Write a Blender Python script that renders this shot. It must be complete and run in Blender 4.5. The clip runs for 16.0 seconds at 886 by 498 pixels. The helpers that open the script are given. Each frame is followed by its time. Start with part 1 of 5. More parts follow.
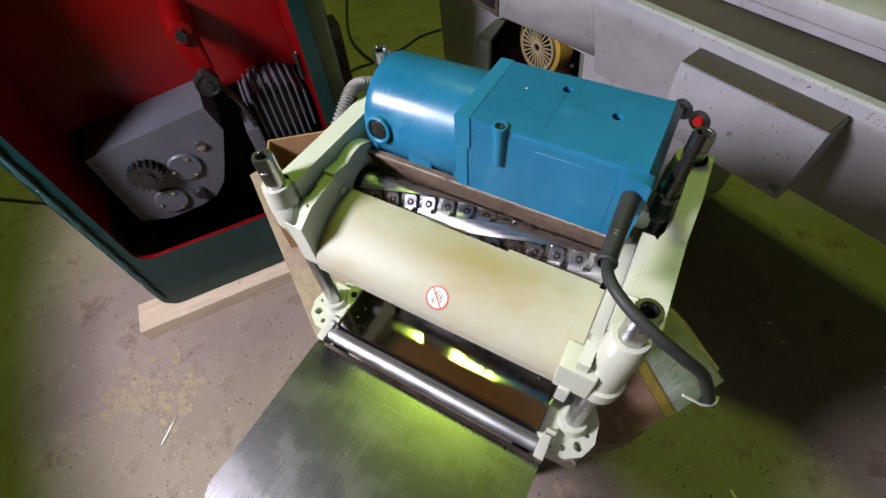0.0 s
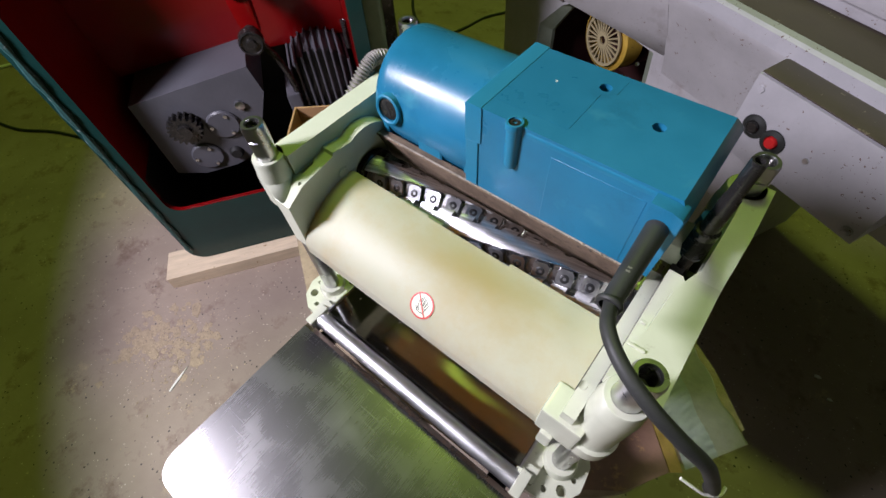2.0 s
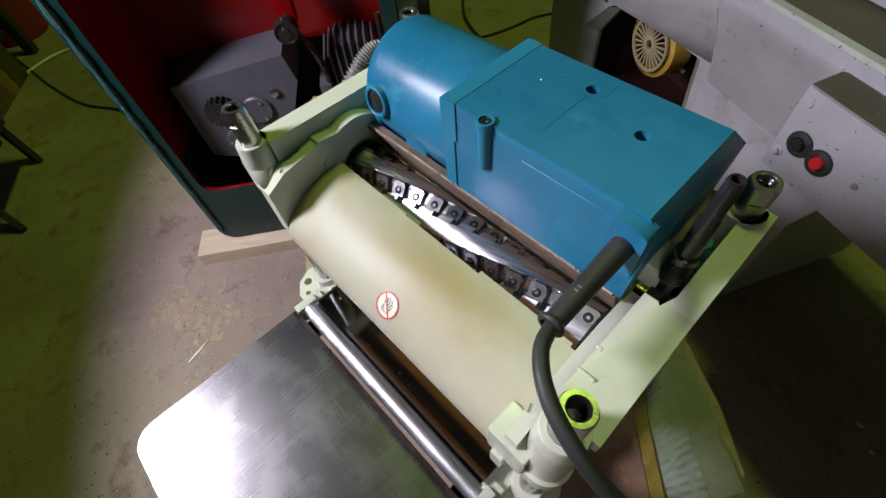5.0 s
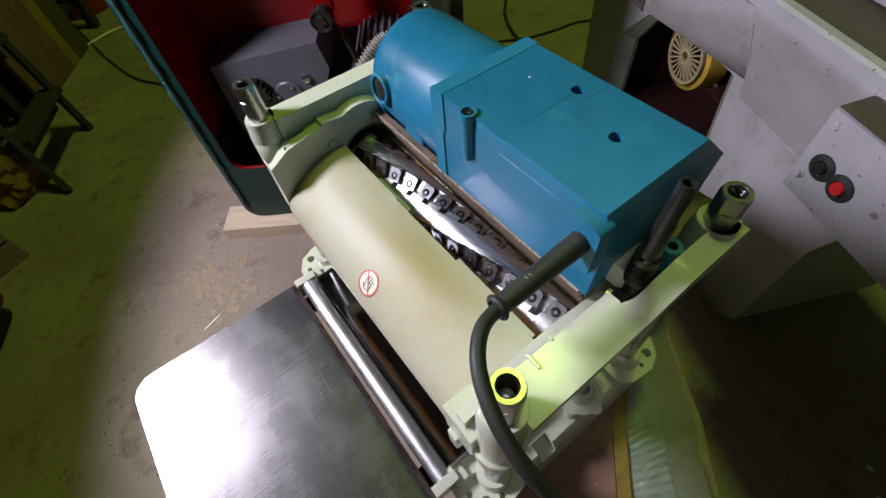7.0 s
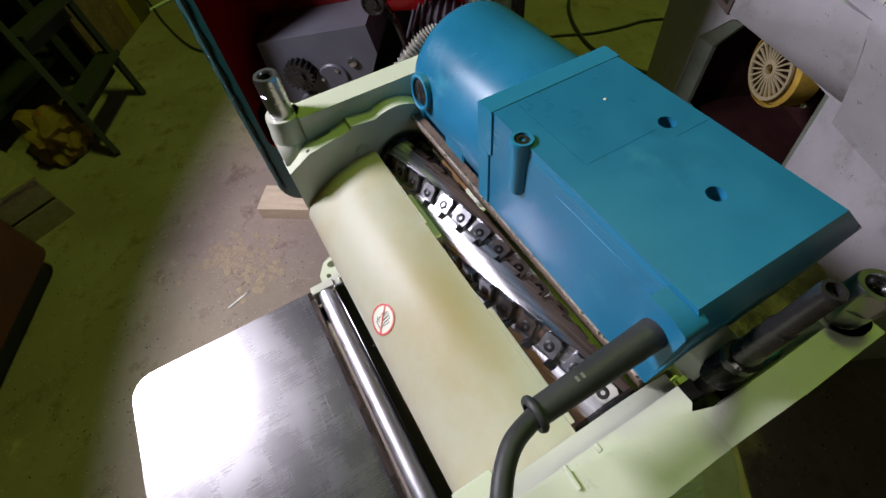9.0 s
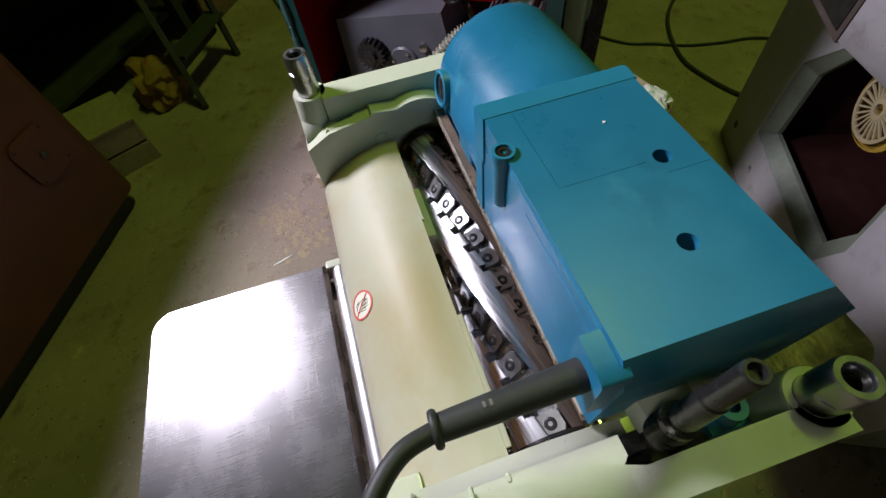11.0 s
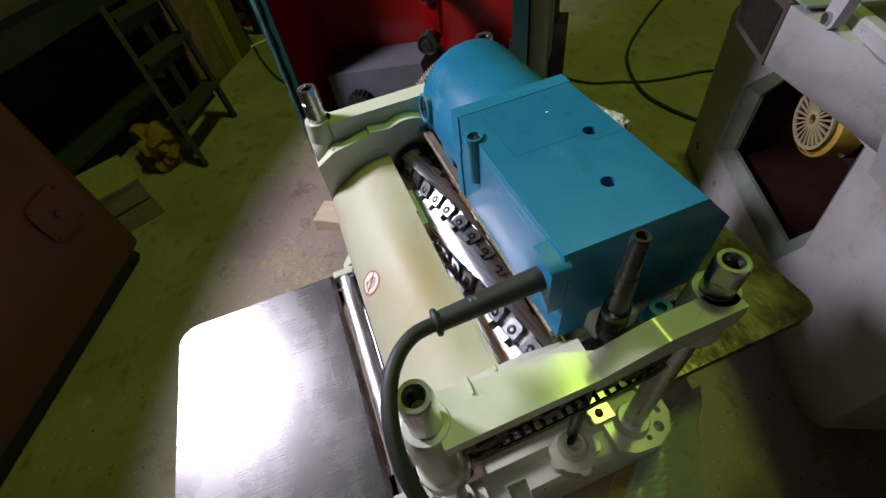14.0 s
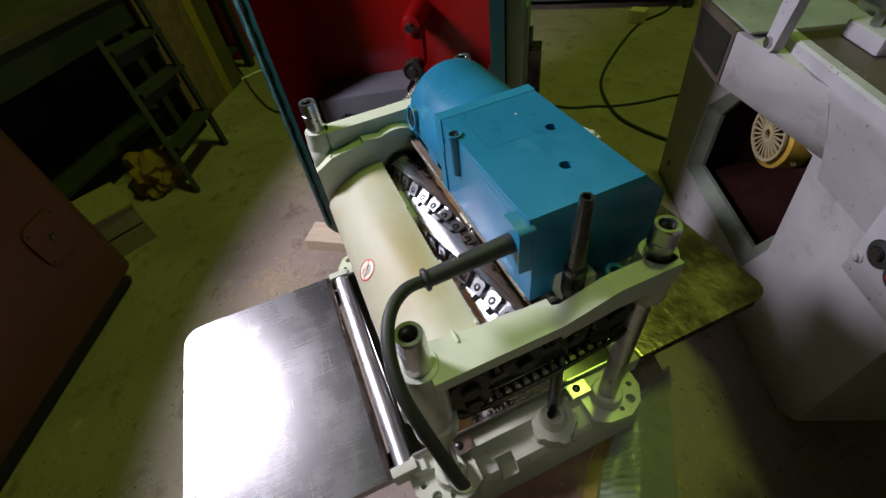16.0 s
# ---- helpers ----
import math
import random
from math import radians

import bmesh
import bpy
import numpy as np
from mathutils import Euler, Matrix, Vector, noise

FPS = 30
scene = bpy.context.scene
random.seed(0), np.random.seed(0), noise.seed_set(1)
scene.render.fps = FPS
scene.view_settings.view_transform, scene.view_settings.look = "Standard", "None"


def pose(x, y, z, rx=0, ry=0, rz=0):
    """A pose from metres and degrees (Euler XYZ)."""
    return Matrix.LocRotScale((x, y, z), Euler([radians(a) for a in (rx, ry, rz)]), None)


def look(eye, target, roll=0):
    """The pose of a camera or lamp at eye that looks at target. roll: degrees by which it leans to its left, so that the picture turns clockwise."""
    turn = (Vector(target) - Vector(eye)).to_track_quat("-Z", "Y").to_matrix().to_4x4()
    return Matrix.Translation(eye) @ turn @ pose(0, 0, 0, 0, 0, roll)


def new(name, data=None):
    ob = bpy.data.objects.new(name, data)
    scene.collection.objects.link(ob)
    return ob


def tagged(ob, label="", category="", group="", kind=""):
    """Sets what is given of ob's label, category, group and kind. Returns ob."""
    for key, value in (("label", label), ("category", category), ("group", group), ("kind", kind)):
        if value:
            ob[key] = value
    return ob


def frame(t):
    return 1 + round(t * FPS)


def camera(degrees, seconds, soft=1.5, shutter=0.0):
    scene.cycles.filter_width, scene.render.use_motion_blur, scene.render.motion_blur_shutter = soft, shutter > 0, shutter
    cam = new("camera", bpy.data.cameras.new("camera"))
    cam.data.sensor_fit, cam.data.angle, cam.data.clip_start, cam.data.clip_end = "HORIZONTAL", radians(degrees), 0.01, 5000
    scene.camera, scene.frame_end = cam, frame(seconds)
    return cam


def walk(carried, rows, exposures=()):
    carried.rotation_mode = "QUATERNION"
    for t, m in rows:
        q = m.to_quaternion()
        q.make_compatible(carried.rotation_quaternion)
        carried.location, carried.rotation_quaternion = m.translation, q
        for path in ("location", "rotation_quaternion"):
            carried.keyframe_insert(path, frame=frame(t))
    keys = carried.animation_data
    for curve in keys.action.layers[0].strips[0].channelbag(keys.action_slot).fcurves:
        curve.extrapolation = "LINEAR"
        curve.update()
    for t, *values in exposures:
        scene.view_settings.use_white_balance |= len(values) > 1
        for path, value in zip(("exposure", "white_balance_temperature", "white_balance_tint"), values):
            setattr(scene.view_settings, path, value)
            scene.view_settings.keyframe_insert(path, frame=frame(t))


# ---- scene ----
cam = camera(91.3, 16.0)
PATH = [
    (0, (0.14, -0.294, 1.227), (-0.507, 0.696, -0.387), -5.2),
    (0.5, (0.139, -0.282, 1.22), (-0.534, 0.671, -0.405), -5.3),
    (1, (0.145, -0.261, 1.21), (-0.569, 0.64, -0.427), -5.5),
    (1.5, (0.148, -0.246, 1.202), (-0.598, 0.617, -0.441), -5.0),
    (2, (0.152, -0.233, 1.194), (-0.62, 0.606, -0.449), -4.6),
    (2.5, (0.162, -0.217, 1.188), (-0.646, 0.592, -0.453), -5.1),
    (3, (0.169, -0.196, 1.184), (-0.688, 0.568, -0.454), -5.7),
    (3.5, (0.175, -0.187, 1.179), (-0.713, 0.535, -0.461), -6.6),
    (4, (0.184, -0.181, 1.175), (-0.719, 0.517, -0.467), -7.3),
    (6.3, (0.201, -0.186, 1.183), (-0.71, 0.542, -0.442), -7.3),
    (6.5, (0.207, -0.182, 1.183), (-0.726, 0.513, -0.444), -7.2),
    (7, (0.231, -0.164, 1.18), (-0.755, 0.451, -0.448), -6.9),
    (7.5, (0.243, -0.144, 1.183), (-0.782, 0.397, -0.448), -6.6),
    (8, (0.23, -0.136, 1.179), (-0.806, 0.357, -0.46), -6.7),
    (8.5, (0.194, -0.128, 1.161), (-0.836, 0.365, -0.481), -6.5),
    (9, (0.174, -0.125, 1.153), (-0.861, 0.338, -0.495), -7.2),
    (9.5, (0.176, -0.107, 1.155), (-0.879, 0.274, -0.5), -7.7),
    (10, (0.185, -0.089, 1.153), (-0.892, 0.194, -0.509), -8.1),
    (10.2, (0.187, -0.082, 1.152), (-0.895, 0.165, -0.512), -8.1),
    (12.3, (0.219, -0.067, 1.156), (-0.934, 0.095, -0.47), -10.3),
    (12.5, (0.228, -0.071, 1.159), (-0.939, 0.1, -0.457), -10.6),
    (13, (0.248, -0.086, 1.167), (-0.963, 0.128, -0.41), -10.7),
    (13.5, (0.268, -0.095, 1.172), (-0.977, 0.166, -0.371), -10.4),
    (14, (0.283, -0.098, 1.177), (-0.981, 0.202, -0.344), -10.2),
    (14.5, (0.302, -0.095, 1.181), (-0.983, 0.238, -0.315), -9.9),
    (15, (0.32, -0.1, 1.188), (-0.987, 0.257, -0.283), -9.7),
    (15.5, (0.331, -0.109, 1.192), (-0.991, 0.266, -0.262), -9.5),
    (16, (0.346, -0.12, 1.19), (-0.982, 0.272, -0.253), -9.2),
]
walk(cam, [(t, look(eye, target, roll)) for t, eye, target, roll in PATH], exposures=[(0,0.72),(1.5,0.74),(2.5,0.68),(4,0.45),(8,0.44),(12.5,0.42),(16,0.46)])

# ---- light ----
def lamp(name, kind, m, energy, color, **more):
    data = bpy.data.lights.new(name, kind)
    data.energy, data.color = energy, color
    for key, value in more.items():
        if key == "shape":
            data.shape = value
        elif key == "size":
            data.size = value
        elif key == "size_y":
            data.size_y = value
        elif key == "spread":
            data.spread = value
        elif key == "radius":
            data.shadow_soft_size = value
        elif key == "cone":
            data.spot_size = value
        elif key == "blend":
            data.spot_blend = value
    ob = new(name, data)
    ob.matrix_world = m
    return ob


world = bpy.data.worlds.new("world")
scene.world = world
world.use_nodes = True
world.node_tree.nodes["Background"].inputs["Color"].default_value = (0.62, 0.6, 0.42, 1)
world.node_tree.nodes["Background"].inputs["Strength"].default_value = 0.003

# white work light at the left front, pointing across the bench
WORK = Vector((-0.85, -0.95, 1.72))
lamp("work_light", "SPOT", look(WORK, WORK + Vector((0.336, 0.902, -0.271))), 112, (0.885, 0.845, 1.0), radius=0.17, cone=radians(128.5), blend=0.04)
# long yellow-green lamp under the hall's high roof
lamp("hall_lamp", "AREA", look((-1.15, 1.68, 5.8), (-1.15, 1.3, 0)), 51, (0.66, 1.0, 0.12), shape="RECTANGLE", size=1.15, size_y=0.13)
# added dim warm fill, no lamp of the hall: brightens the planer's right side
lamp("aisle_lamp", "SPOT", look((0.42, -0.42, 1.98), (0.16, -0.02, 0.80)), 6.5, (1.0, 0.95, 0.88), radius=0.12, cone=radians(19), blend=0.9)

# ---- materials ----
def mat(name, color, rough=0.5, metal=0.0, vary=0.15, scale=20.0, bump=0.0, bump_scale=200.0, coat=0.0, dark=None, dark_at=0.62, stretch=None, trans=0.0, ior=1.45, per_object=0.0, rough_vary=0.15, dark_soft=0.08, glow_through=None):
    """A surface with patchy tone at one scale, fine grain at another, and worn or dirty spots."""
    m = bpy.data.materials.new(name)
    m.use_nodes = True
    nt = m.node_tree
    b = nt.nodes["Principled BSDF"]
    b.inputs["Roughness"].default_value = rough
    b.inputs["Metallic"].default_value = metal
    b.inputs["IOR"].default_value = ior
    b.inputs["Coat Weight"].default_value = coat
    b.inputs["Coat Roughness"].default_value = 0.15
    b.inputs["Transmission Weight"].default_value = trans
    co = nt.nodes.new("ShaderNodeTexCoord")
    mp = nt.nodes.new("ShaderNodeMapping")
    nt.links.new(co.outputs["Object"], mp.inputs["Vector"])
    if stretch:
        mp.inputs["Scale"].default_value = stretch
    n1 = nt.nodes.new("ShaderNodeTexNoise")
    n1.inputs["Scale"].default_value = scale
    n1.inputs["Detail"].default_value = 6
    n1.inputs["Roughness"].default_value = 0.65
    nt.links.new(mp.outputs["Vector"], n1.inputs["Vector"])
    n2 = nt.nodes.new("ShaderNodeTexNoise")
    n2.inputs["Scale"].default_value = bump_scale
    n2.inputs["Detail"].default_value = 4
    nt.links.new(mp.outputs["Vector"], n2.inputs["Vector"])
    ramp = nt.nodes.new("ShaderNodeMapRange")
    ramp.inputs["From Min"].default_value, ramp.inputs["From Max"].default_value = 0.3, 0.7
    ramp.inputs["To Min"].default_value, ramp.inputs["To Max"].default_value = 1 - vary, 1 + vary
    nt.links.new(n1.outputs["Fac"], ramp.inputs["Value"])
    mul = nt.nodes.new("ShaderNodeVectorMath")
    mul.operation = "SCALE"
    mul.inputs[0].default_value = color
    nt.links.new(ramp.outputs["Result"], mul.inputs["Scale"])
    out = mul.outputs["Vector"]
    if per_object:
        info = nt.nodes.new("ShaderNodeObjectInfo")
        r2 = nt.nodes.new("ShaderNodeMapRange")
        r2.inputs["To Min"].default_value, r2.inputs["To Max"].default_value = 1 - per_object, 1 + per_object
        nt.links.new(info.outputs["Random"], r2.inputs["Value"])
        m2 = nt.nodes.new("ShaderNodeVectorMath")
        m2.operation = "SCALE"
        nt.links.new(out, m2.inputs[0])
        nt.links.new(r2.outputs["Result"], m2.inputs["Scale"])
        out = m2.outputs["Vector"]
    if dark:
        n3 = nt.nodes.new("ShaderNodeTexNoise")
        n3.inputs["Scale"].default_value = scale * 2.7
        n3.inputs["Detail"].default_value = 8
        n3.inputs["Roughness"].default_value = 0.7
        nt.links.new(mp.outputs["Vector"], n3.inputs["Vector"])
        r3 = nt.nodes.new("ShaderNodeMapRange")
        r3.inputs["From Min"].default_value, r3.inputs["From Max"].default_value = dark_at, dark_at + dark_soft
        nt.links.new(n3.outputs["Fac"], r3.inputs["Value"])
        mix = nt.nodes.new("ShaderNodeMix")
        mix.data_type = "RGBA"
        nt.links.new(r3.outputs["Result"], mix.inputs[0])
        nt.links.new(out, mix.inputs[6])
        mix.inputs[7].default_value = (*dark, 1)
        out = mix.outputs[2]
    nt.links.new(out, b.inputs["Base Color"])
    rr = nt.nodes.new("ShaderNodeMapRange")
    rr.inputs["From Min"].default_value, rr.inputs["From Max"].default_value = 0.3, 0.7
    rr.inputs["To Min"].default_value, rr.inputs["To Max"].default_value = max(0.02, rough * (1 - rough_vary)), min(1, rough * (1 + rough_vary))
    nt.links.new(n1.outputs["Fac"], rr.inputs["Value"])
    nt.links.new(rr.outputs["Result"], b.inputs["Roughness"])
    if bump:
        bp = nt.nodes.new("ShaderNodeBump")
        bp.inputs["Strength"].default_value = bump
        bp.inputs["Distance"].default_value = 0.002
        nt.links.new(n2.outputs["Fac"], bp.inputs["Height"])
        nt.links.new(bp.outputs["Normal"], b.inputs["Normal"])
    if glow_through:
        # thin plastic that lets some light through
        tr = nt.nodes.new("ShaderNodeBsdfTranslucent")
        tr.inputs["Color"].default_value = (*glow_through, 1)
        ms = nt.nodes.new("ShaderNodeMixShader")
        ms.inputs[0].default_value = 0.26
        nt.links.new(b.outputs[0], ms.inputs[1])
        nt.links.new(tr.outputs[0], ms.inputs[2])
        nt.links.new(ms.outputs[0], nt.nodes["Material Output"].inputs["Surface"])
    return m


def flecks(m, scale, at, color, soft=0.03):
    """Small chips and spots of another colour, thicker in patches."""
    nt = m.node_tree
    b = nt.nodes["Principled BSDF"]
    old = b.inputs["Base Color"].links[0].from_socket
    co = nt.nodes.new("ShaderNodeTexCoord")
    tone = []
    for sc, det in ((scale, 3), (scale * 0.12, 4)):
        n = nt.nodes.new("ShaderNodeTexNoise")
        n.inputs["Scale"].default_value, n.inputs["Detail"].default_value, n.inputs["Roughness"].default_value = sc, det, 0.65
        nt.links.new(co.outputs["Object"], n.inputs["Vector"])
        tone.append(n.outputs["Fac"])
    both = nt.nodes.new("ShaderNodeMath")
    both.operation = "MULTIPLY_ADD"
    nt.links.new(tone[1], both.inputs[0])
    both.inputs[1].default_value = 0.45
    nt.links.new(tone[0], both.inputs[2])
    r = nt.nodes.new("ShaderNodeMapRange")
    r.inputs["From Min"].default_value, r.inputs["From Max"].default_value = at, at + soft
    nt.links.new(both.outputs[0], r.inputs["Value"])
    mix = nt.nodes.new("ShaderNodeMix")
    mix.data_type = "RGBA"
    nt.links.new(r.outputs["Result"], mix.inputs[0])
    nt.links.new(old, mix.inputs[6])
    mix.inputs[7].default_value = (*color, 1)
    nt.links.new(mix.outputs[2], b.inputs["Base Color"])


def stain(m, centre, stretch, color, strength):
    """One soft ragged stain round a place on the thing."""
    nt = m.node_tree
    b = nt.nodes["Principled BSDF"]
    old = b.inputs["Base Color"].links[0].from_socket
    co = nt.nodes.new("ShaderNodeTexCoord")
    sub = nt.nodes.new("ShaderNodeVectorMath")
    sub.operation = "SUBTRACT"
    nt.links.new(co.outputs["Object"], sub.inputs[0])
    sub.inputs[1].default_value = centre
    mul = nt.nodes.new("ShaderNodeVectorMath")
    mul.operation = "MULTIPLY"
    nt.links.new(sub.outputs["Vector"], mul.inputs[0])
    mul.inputs[1].default_value = stretch
    n = nt.nodes.new("ShaderNodeTexNoise")
    n.inputs["Scale"].default_value, n.inputs["Detail"].default_value = 1.3, 4
    nt.links.new(mul.outputs["Vector"], n.inputs["Vector"])
    add = nt.nodes.new("ShaderNodeVectorMath")
    add.operation = "LENGTH"
    nt.links.new(mul.outputs["Vector"], add.inputs[0])
    both = nt.nodes.new("ShaderNodeMath")
    nt.links.new(add.outputs["Value"], both.inputs[0])
    nt.links.new(n.outputs["Fac"], both.inputs[1])
    r = nt.nodes.new("ShaderNodeMapRange")
    r.interpolation_type = "SMOOTHSTEP"
    r.inputs["From Min"].default_value, r.inputs["From Max"].default_value = 0.45, 1.75
    r.inputs["To Min"].default_value, r.inputs["To Max"].default_value = strength, 0.0
    nt.links.new(both.outputs[0], r.inputs["Value"])
    mix = nt.nodes.new("ShaderNodeMix")
    mix.data_type = "RGBA"
    nt.links.new(r.outputs["Result"], mix.inputs[0])
    nt.links.new(old, mix.inputs[6])
    mix.inputs[7].default_value = (*color, 1)
    nt.links.new(mix.outputs[2], b.inputs["Base Color"])


def sheet_steel(name, color, rough):
    """Brushed sheet: fine drawn lines, stray scratches, wiped smudges."""
    m = bpy.data.materials.new(name)
    m.use_nodes = True
    nt = m.node_tree
    b = nt.nodes["Principled BSDF"]
    b.inputs["Metallic"].default_value = 1
    co = nt.nodes.new("ShaderNodeTexCoord")

    def streak(turn_deg, stretch, scale, lo, hi, detail=3):
        mp = nt.nodes.new("ShaderNodeMapping")
        mp.inputs["Rotation"].default_value = (0, 0, radians(turn_deg))
        mp.inputs["Scale"].default_value = stretch
        nt.links.new(co.outputs["Object"], mp.inputs["Vector"])
        n = nt.nodes.new("ShaderNodeTexNoise")
        n.inputs["Scale"].default_value, n.inputs["Detail"].default_value = scale, detail
        nt.links.new(mp.outputs["Vector"], n.inputs["Vector"])
        r = nt.nodes.new("ShaderNodeMapRange")
        r.inputs["From Min"].default_value, r.inputs["From Max"].default_value = lo, hi
        nt.links.new(n.outputs["Fac"], r.inputs["Value"])
        return r.outputs["Result"]

    def plus(a, c, op="ADD", value=None):
        x = nt.nodes.new("ShaderNodeMath")
        x.operation = op
        nt.links.new(a, x.inputs[0])
        if value is None:
            nt.links.new(c, x.inputs[1])
        else:
            x.inputs[1].default_value = value
        return x.outputs[0]

    drawn = streak(0, (260, 4, 1), 3.0, 0.25, 0.75)
    long_marks = streak(4, (110, 1.6, 1), 2.2, 0.66, 0.70)
    cross = plus(streak(62, (7, 260, 1), 1.6, 0.685, 0.70, 1), streak(-38, (6, 240, 1), 1.5, 0.69, 0.705, 1), "MAXIMUM")
    smudge = streak(20, (1, 1.6, 1), 16, 0.42, 0.66, 6)
    worn = streak(-30, (1, 1, 1), 11, 0.45, 0.7, 4)
    cross = plus(cross, worn, "MULTIPLY")
    long_marks = plus(long_marks, worn, "MULTIPLY")
    dirt = streak(0, (1, 1, 1), 7, 0.35, 0.7, 7)
    tone = nt.nodes.new("ShaderNodeMapRange")
    nt.links.new(plus(drawn, dirt, "MULTIPLY"), tone.inputs["Value"])
    tone.inputs["To Min"].default_value, tone.inputs["To Max"].default_value = 1.05, 0.86
    col = nt.nodes.new("ShaderNodeVectorMath")
    col.operation = "SCALE"
    col.inputs[0].default_value = color
    nt.links.new(tone.outputs["Result"], col.inputs["Scale"])
    mix = nt.nodes.new("ShaderNodeMix")
    mix.data_type = "RGBA"
    nt.links.new(plus(plus(cross, long_marks, "MAXIMUM"), None, "MULTIPLY", 0.08), mix.inputs[0])
    nt.links.new(col.outputs["Vector"], mix.inputs[6])
    mix.inputs[7].default_value = (0.72, 0.72, 0.72, 1)
    nt.links.new(mix.outputs[2], b.inputs["Base Color"])
    rr = nt.nodes.new("ShaderNodeMapRange")
    nt.links.new(plus(plus(plus(smudge, None, "MULTIPLY", 0.35), plus(drawn, None, "MULTIPLY", 0.35)), plus(cross, None, "MULTIPLY", 0.35)), rr.inputs["Value"])
    rr.inputs["To Min"].default_value, rr.inputs["To Max"].default_value = rough * 0.9, rough * 1.35
    nt.links.new(rr.outputs["Result"], b.inputs["Roughness"])
    bp = nt.nodes.new("ShaderNodeBump")
    bp.inputs["Strength"].default_value, bp.inputs["Distance"].default_value = 0.045, 0.0006
    nt.links.new(plus(drawn, plus(cross, None, "MULTIPLY", 0.4)), bp.inputs["Height"])
    nt.links.new(bp.outputs["Normal"], b.inputs["Normal"])
    return m


def spiral_ground(name, color, rough):
    """Ground steel whose marks run along the spiral of the UV map."""
    m = bpy.data.materials.new(name)
    m.use_nodes = True
    nt = m.node_tree
    b = nt.nodes["Principled BSDF"]
    b.inputs["Metallic"].default_value = 1
    uvn = nt.nodes.new("ShaderNodeUVMap")
    uvn.uv_map = "spiral"

    def marks(stretch, lo, hi, detail):
        mp = nt.nodes.new("ShaderNodeMapping")
        mp.inputs["Scale"].default_value = stretch
        nt.links.new(uvn.outputs["UV"], mp.inputs["Vector"])
        n = nt.nodes.new("ShaderNodeTexNoise")
        n.inputs["Scale"].default_value, n.inputs["Detail"].default_value = 1.0, detail
        nt.links.new(mp.outputs["Vector"], n.inputs["Vector"])
        r = nt.nodes.new("ShaderNodeMapRange")
        r.inputs["From Min"].default_value, r.inputs["From Max"].default_value = 0.3, 0.7
        r.inputs["To Min"].default_value, r.inputs["To Max"].default_value = lo, hi
        nt.links.new(n.outputs["Fac"], r.inputs["Value"])
        return r.outputs["Result"]

    fine, broad = marks((25, 2600, 1), 0.8, 1.1, 2), marks((14, 330, 1), 0.6, 1.1, 4)
    both = nt.nodes.new("ShaderNodeMath")
    both.operation = "MULTIPLY"
    nt.links.new(fine, both.inputs[0])
    nt.links.new(broad, both.inputs[1])
    col = nt.nodes.new("ShaderNodeVectorMath")
    col.operation = "SCALE"
    col.inputs[0].default_value = color
    nt.links.new(both.outputs[0], col.inputs["Scale"])
    nt.links.new(col.outputs["Vector"], b.inputs["Base Color"])
    rr = nt.nodes.new("ShaderNodeMath")
    rr.operation = "MULTIPLY"
    nt.links.new(marks((18, 420, 1), 0.75, 1.35, 3), rr.inputs[0])
    rr.inputs[1].default_value = rough
    nt.links.new(rr.outputs[0], b.inputs["Roughness"])
    bp = nt.nodes.new("ShaderNodeBump")
    bp.inputs["Strength"].default_value, bp.inputs["Distance"].default_value = 0.25, 0.0006
    nt.links.new(both.outputs[0], bp.inputs["Height"])
    nt.links.new(bp.outputs["Normal"], b.inputs["Normal"])
    return m


GREEN = mat("pale_green_paint", (0.58, 0.60, 0.475), 0.185, vary=0.07, scale=14, bump=0.025, bump_scale=420, dark=(0.33, 0.31, 0.22), dark_at=0.62, dark_soft=0.16)
COVER = mat("yellowed_green_plastic", (0.55, 0.57, 0.435), 0.5, vary=0.05, scale=4.5, bump=0.05, bump_scale=500, dark=(0.50, 0.44, 0.27), dark_at=0.46, dark_soft=0.30, glow_through=(1.0, 0.58, 0.01))
stain(COVER, (0.035, -0.068, 0.272), (9, 26, 26), (0.37, 0.31, 0.095), 0.7)
BLUE = mat("teal_blue_plastic", (0.014, 0.155, 0.275), 0.33, vary=0.2, scale=7, bump=0.02, bump_scale=900, rough_vary=0.45, dark=(0.010, 0.105, 0.185), dark_at=0.56, dark_soft=0.25)
flecks(BLUE, 26, 0.86, (0.045, 0.235, 0.335), 0.22)
BLUE_DEEP = mat("teal_blue_plastic_rim", (0.016, 0.18, 0.30), 0.38, vary=0.06, scale=12)
STEEL = mat("turned_steel", (0.50, 0.50, 0.51), 0.30, metal=1, vary=0.10, scale=60, bump=0.06, bump_scale=300)
CHROME = mat("polished_roller_steel", (0.82, 0.82, 0.84), 0.38, metal=1, vary=0.06, scale=40)
SHEET = sheet_steel("brushed_stainless_sheet", (0.25, 0.243, 0.243), 0.265)
DIRTY_SHEET = mat("grimy_stainless_sheet", (0.23, 0.18, 0.15), 0.27, metal=0.9, vary=0.3, scale=12, bump=0.22, bump_scale=110, rough_vary=0.5)
flecks(DIRTY_SHEET, 60, 0.88, (0.30, 0.24, 0.19), 0.1)
BED = mat("smooth_bed_plate", (0.36, 0.345, 0.34), 0.09, metal=1, vary=0.10, scale=9, stretch=(1, 4, 1))
LAND = spiral_ground("spiral_ground_steel", (0.68, 0.68, 0.70), 0.34)
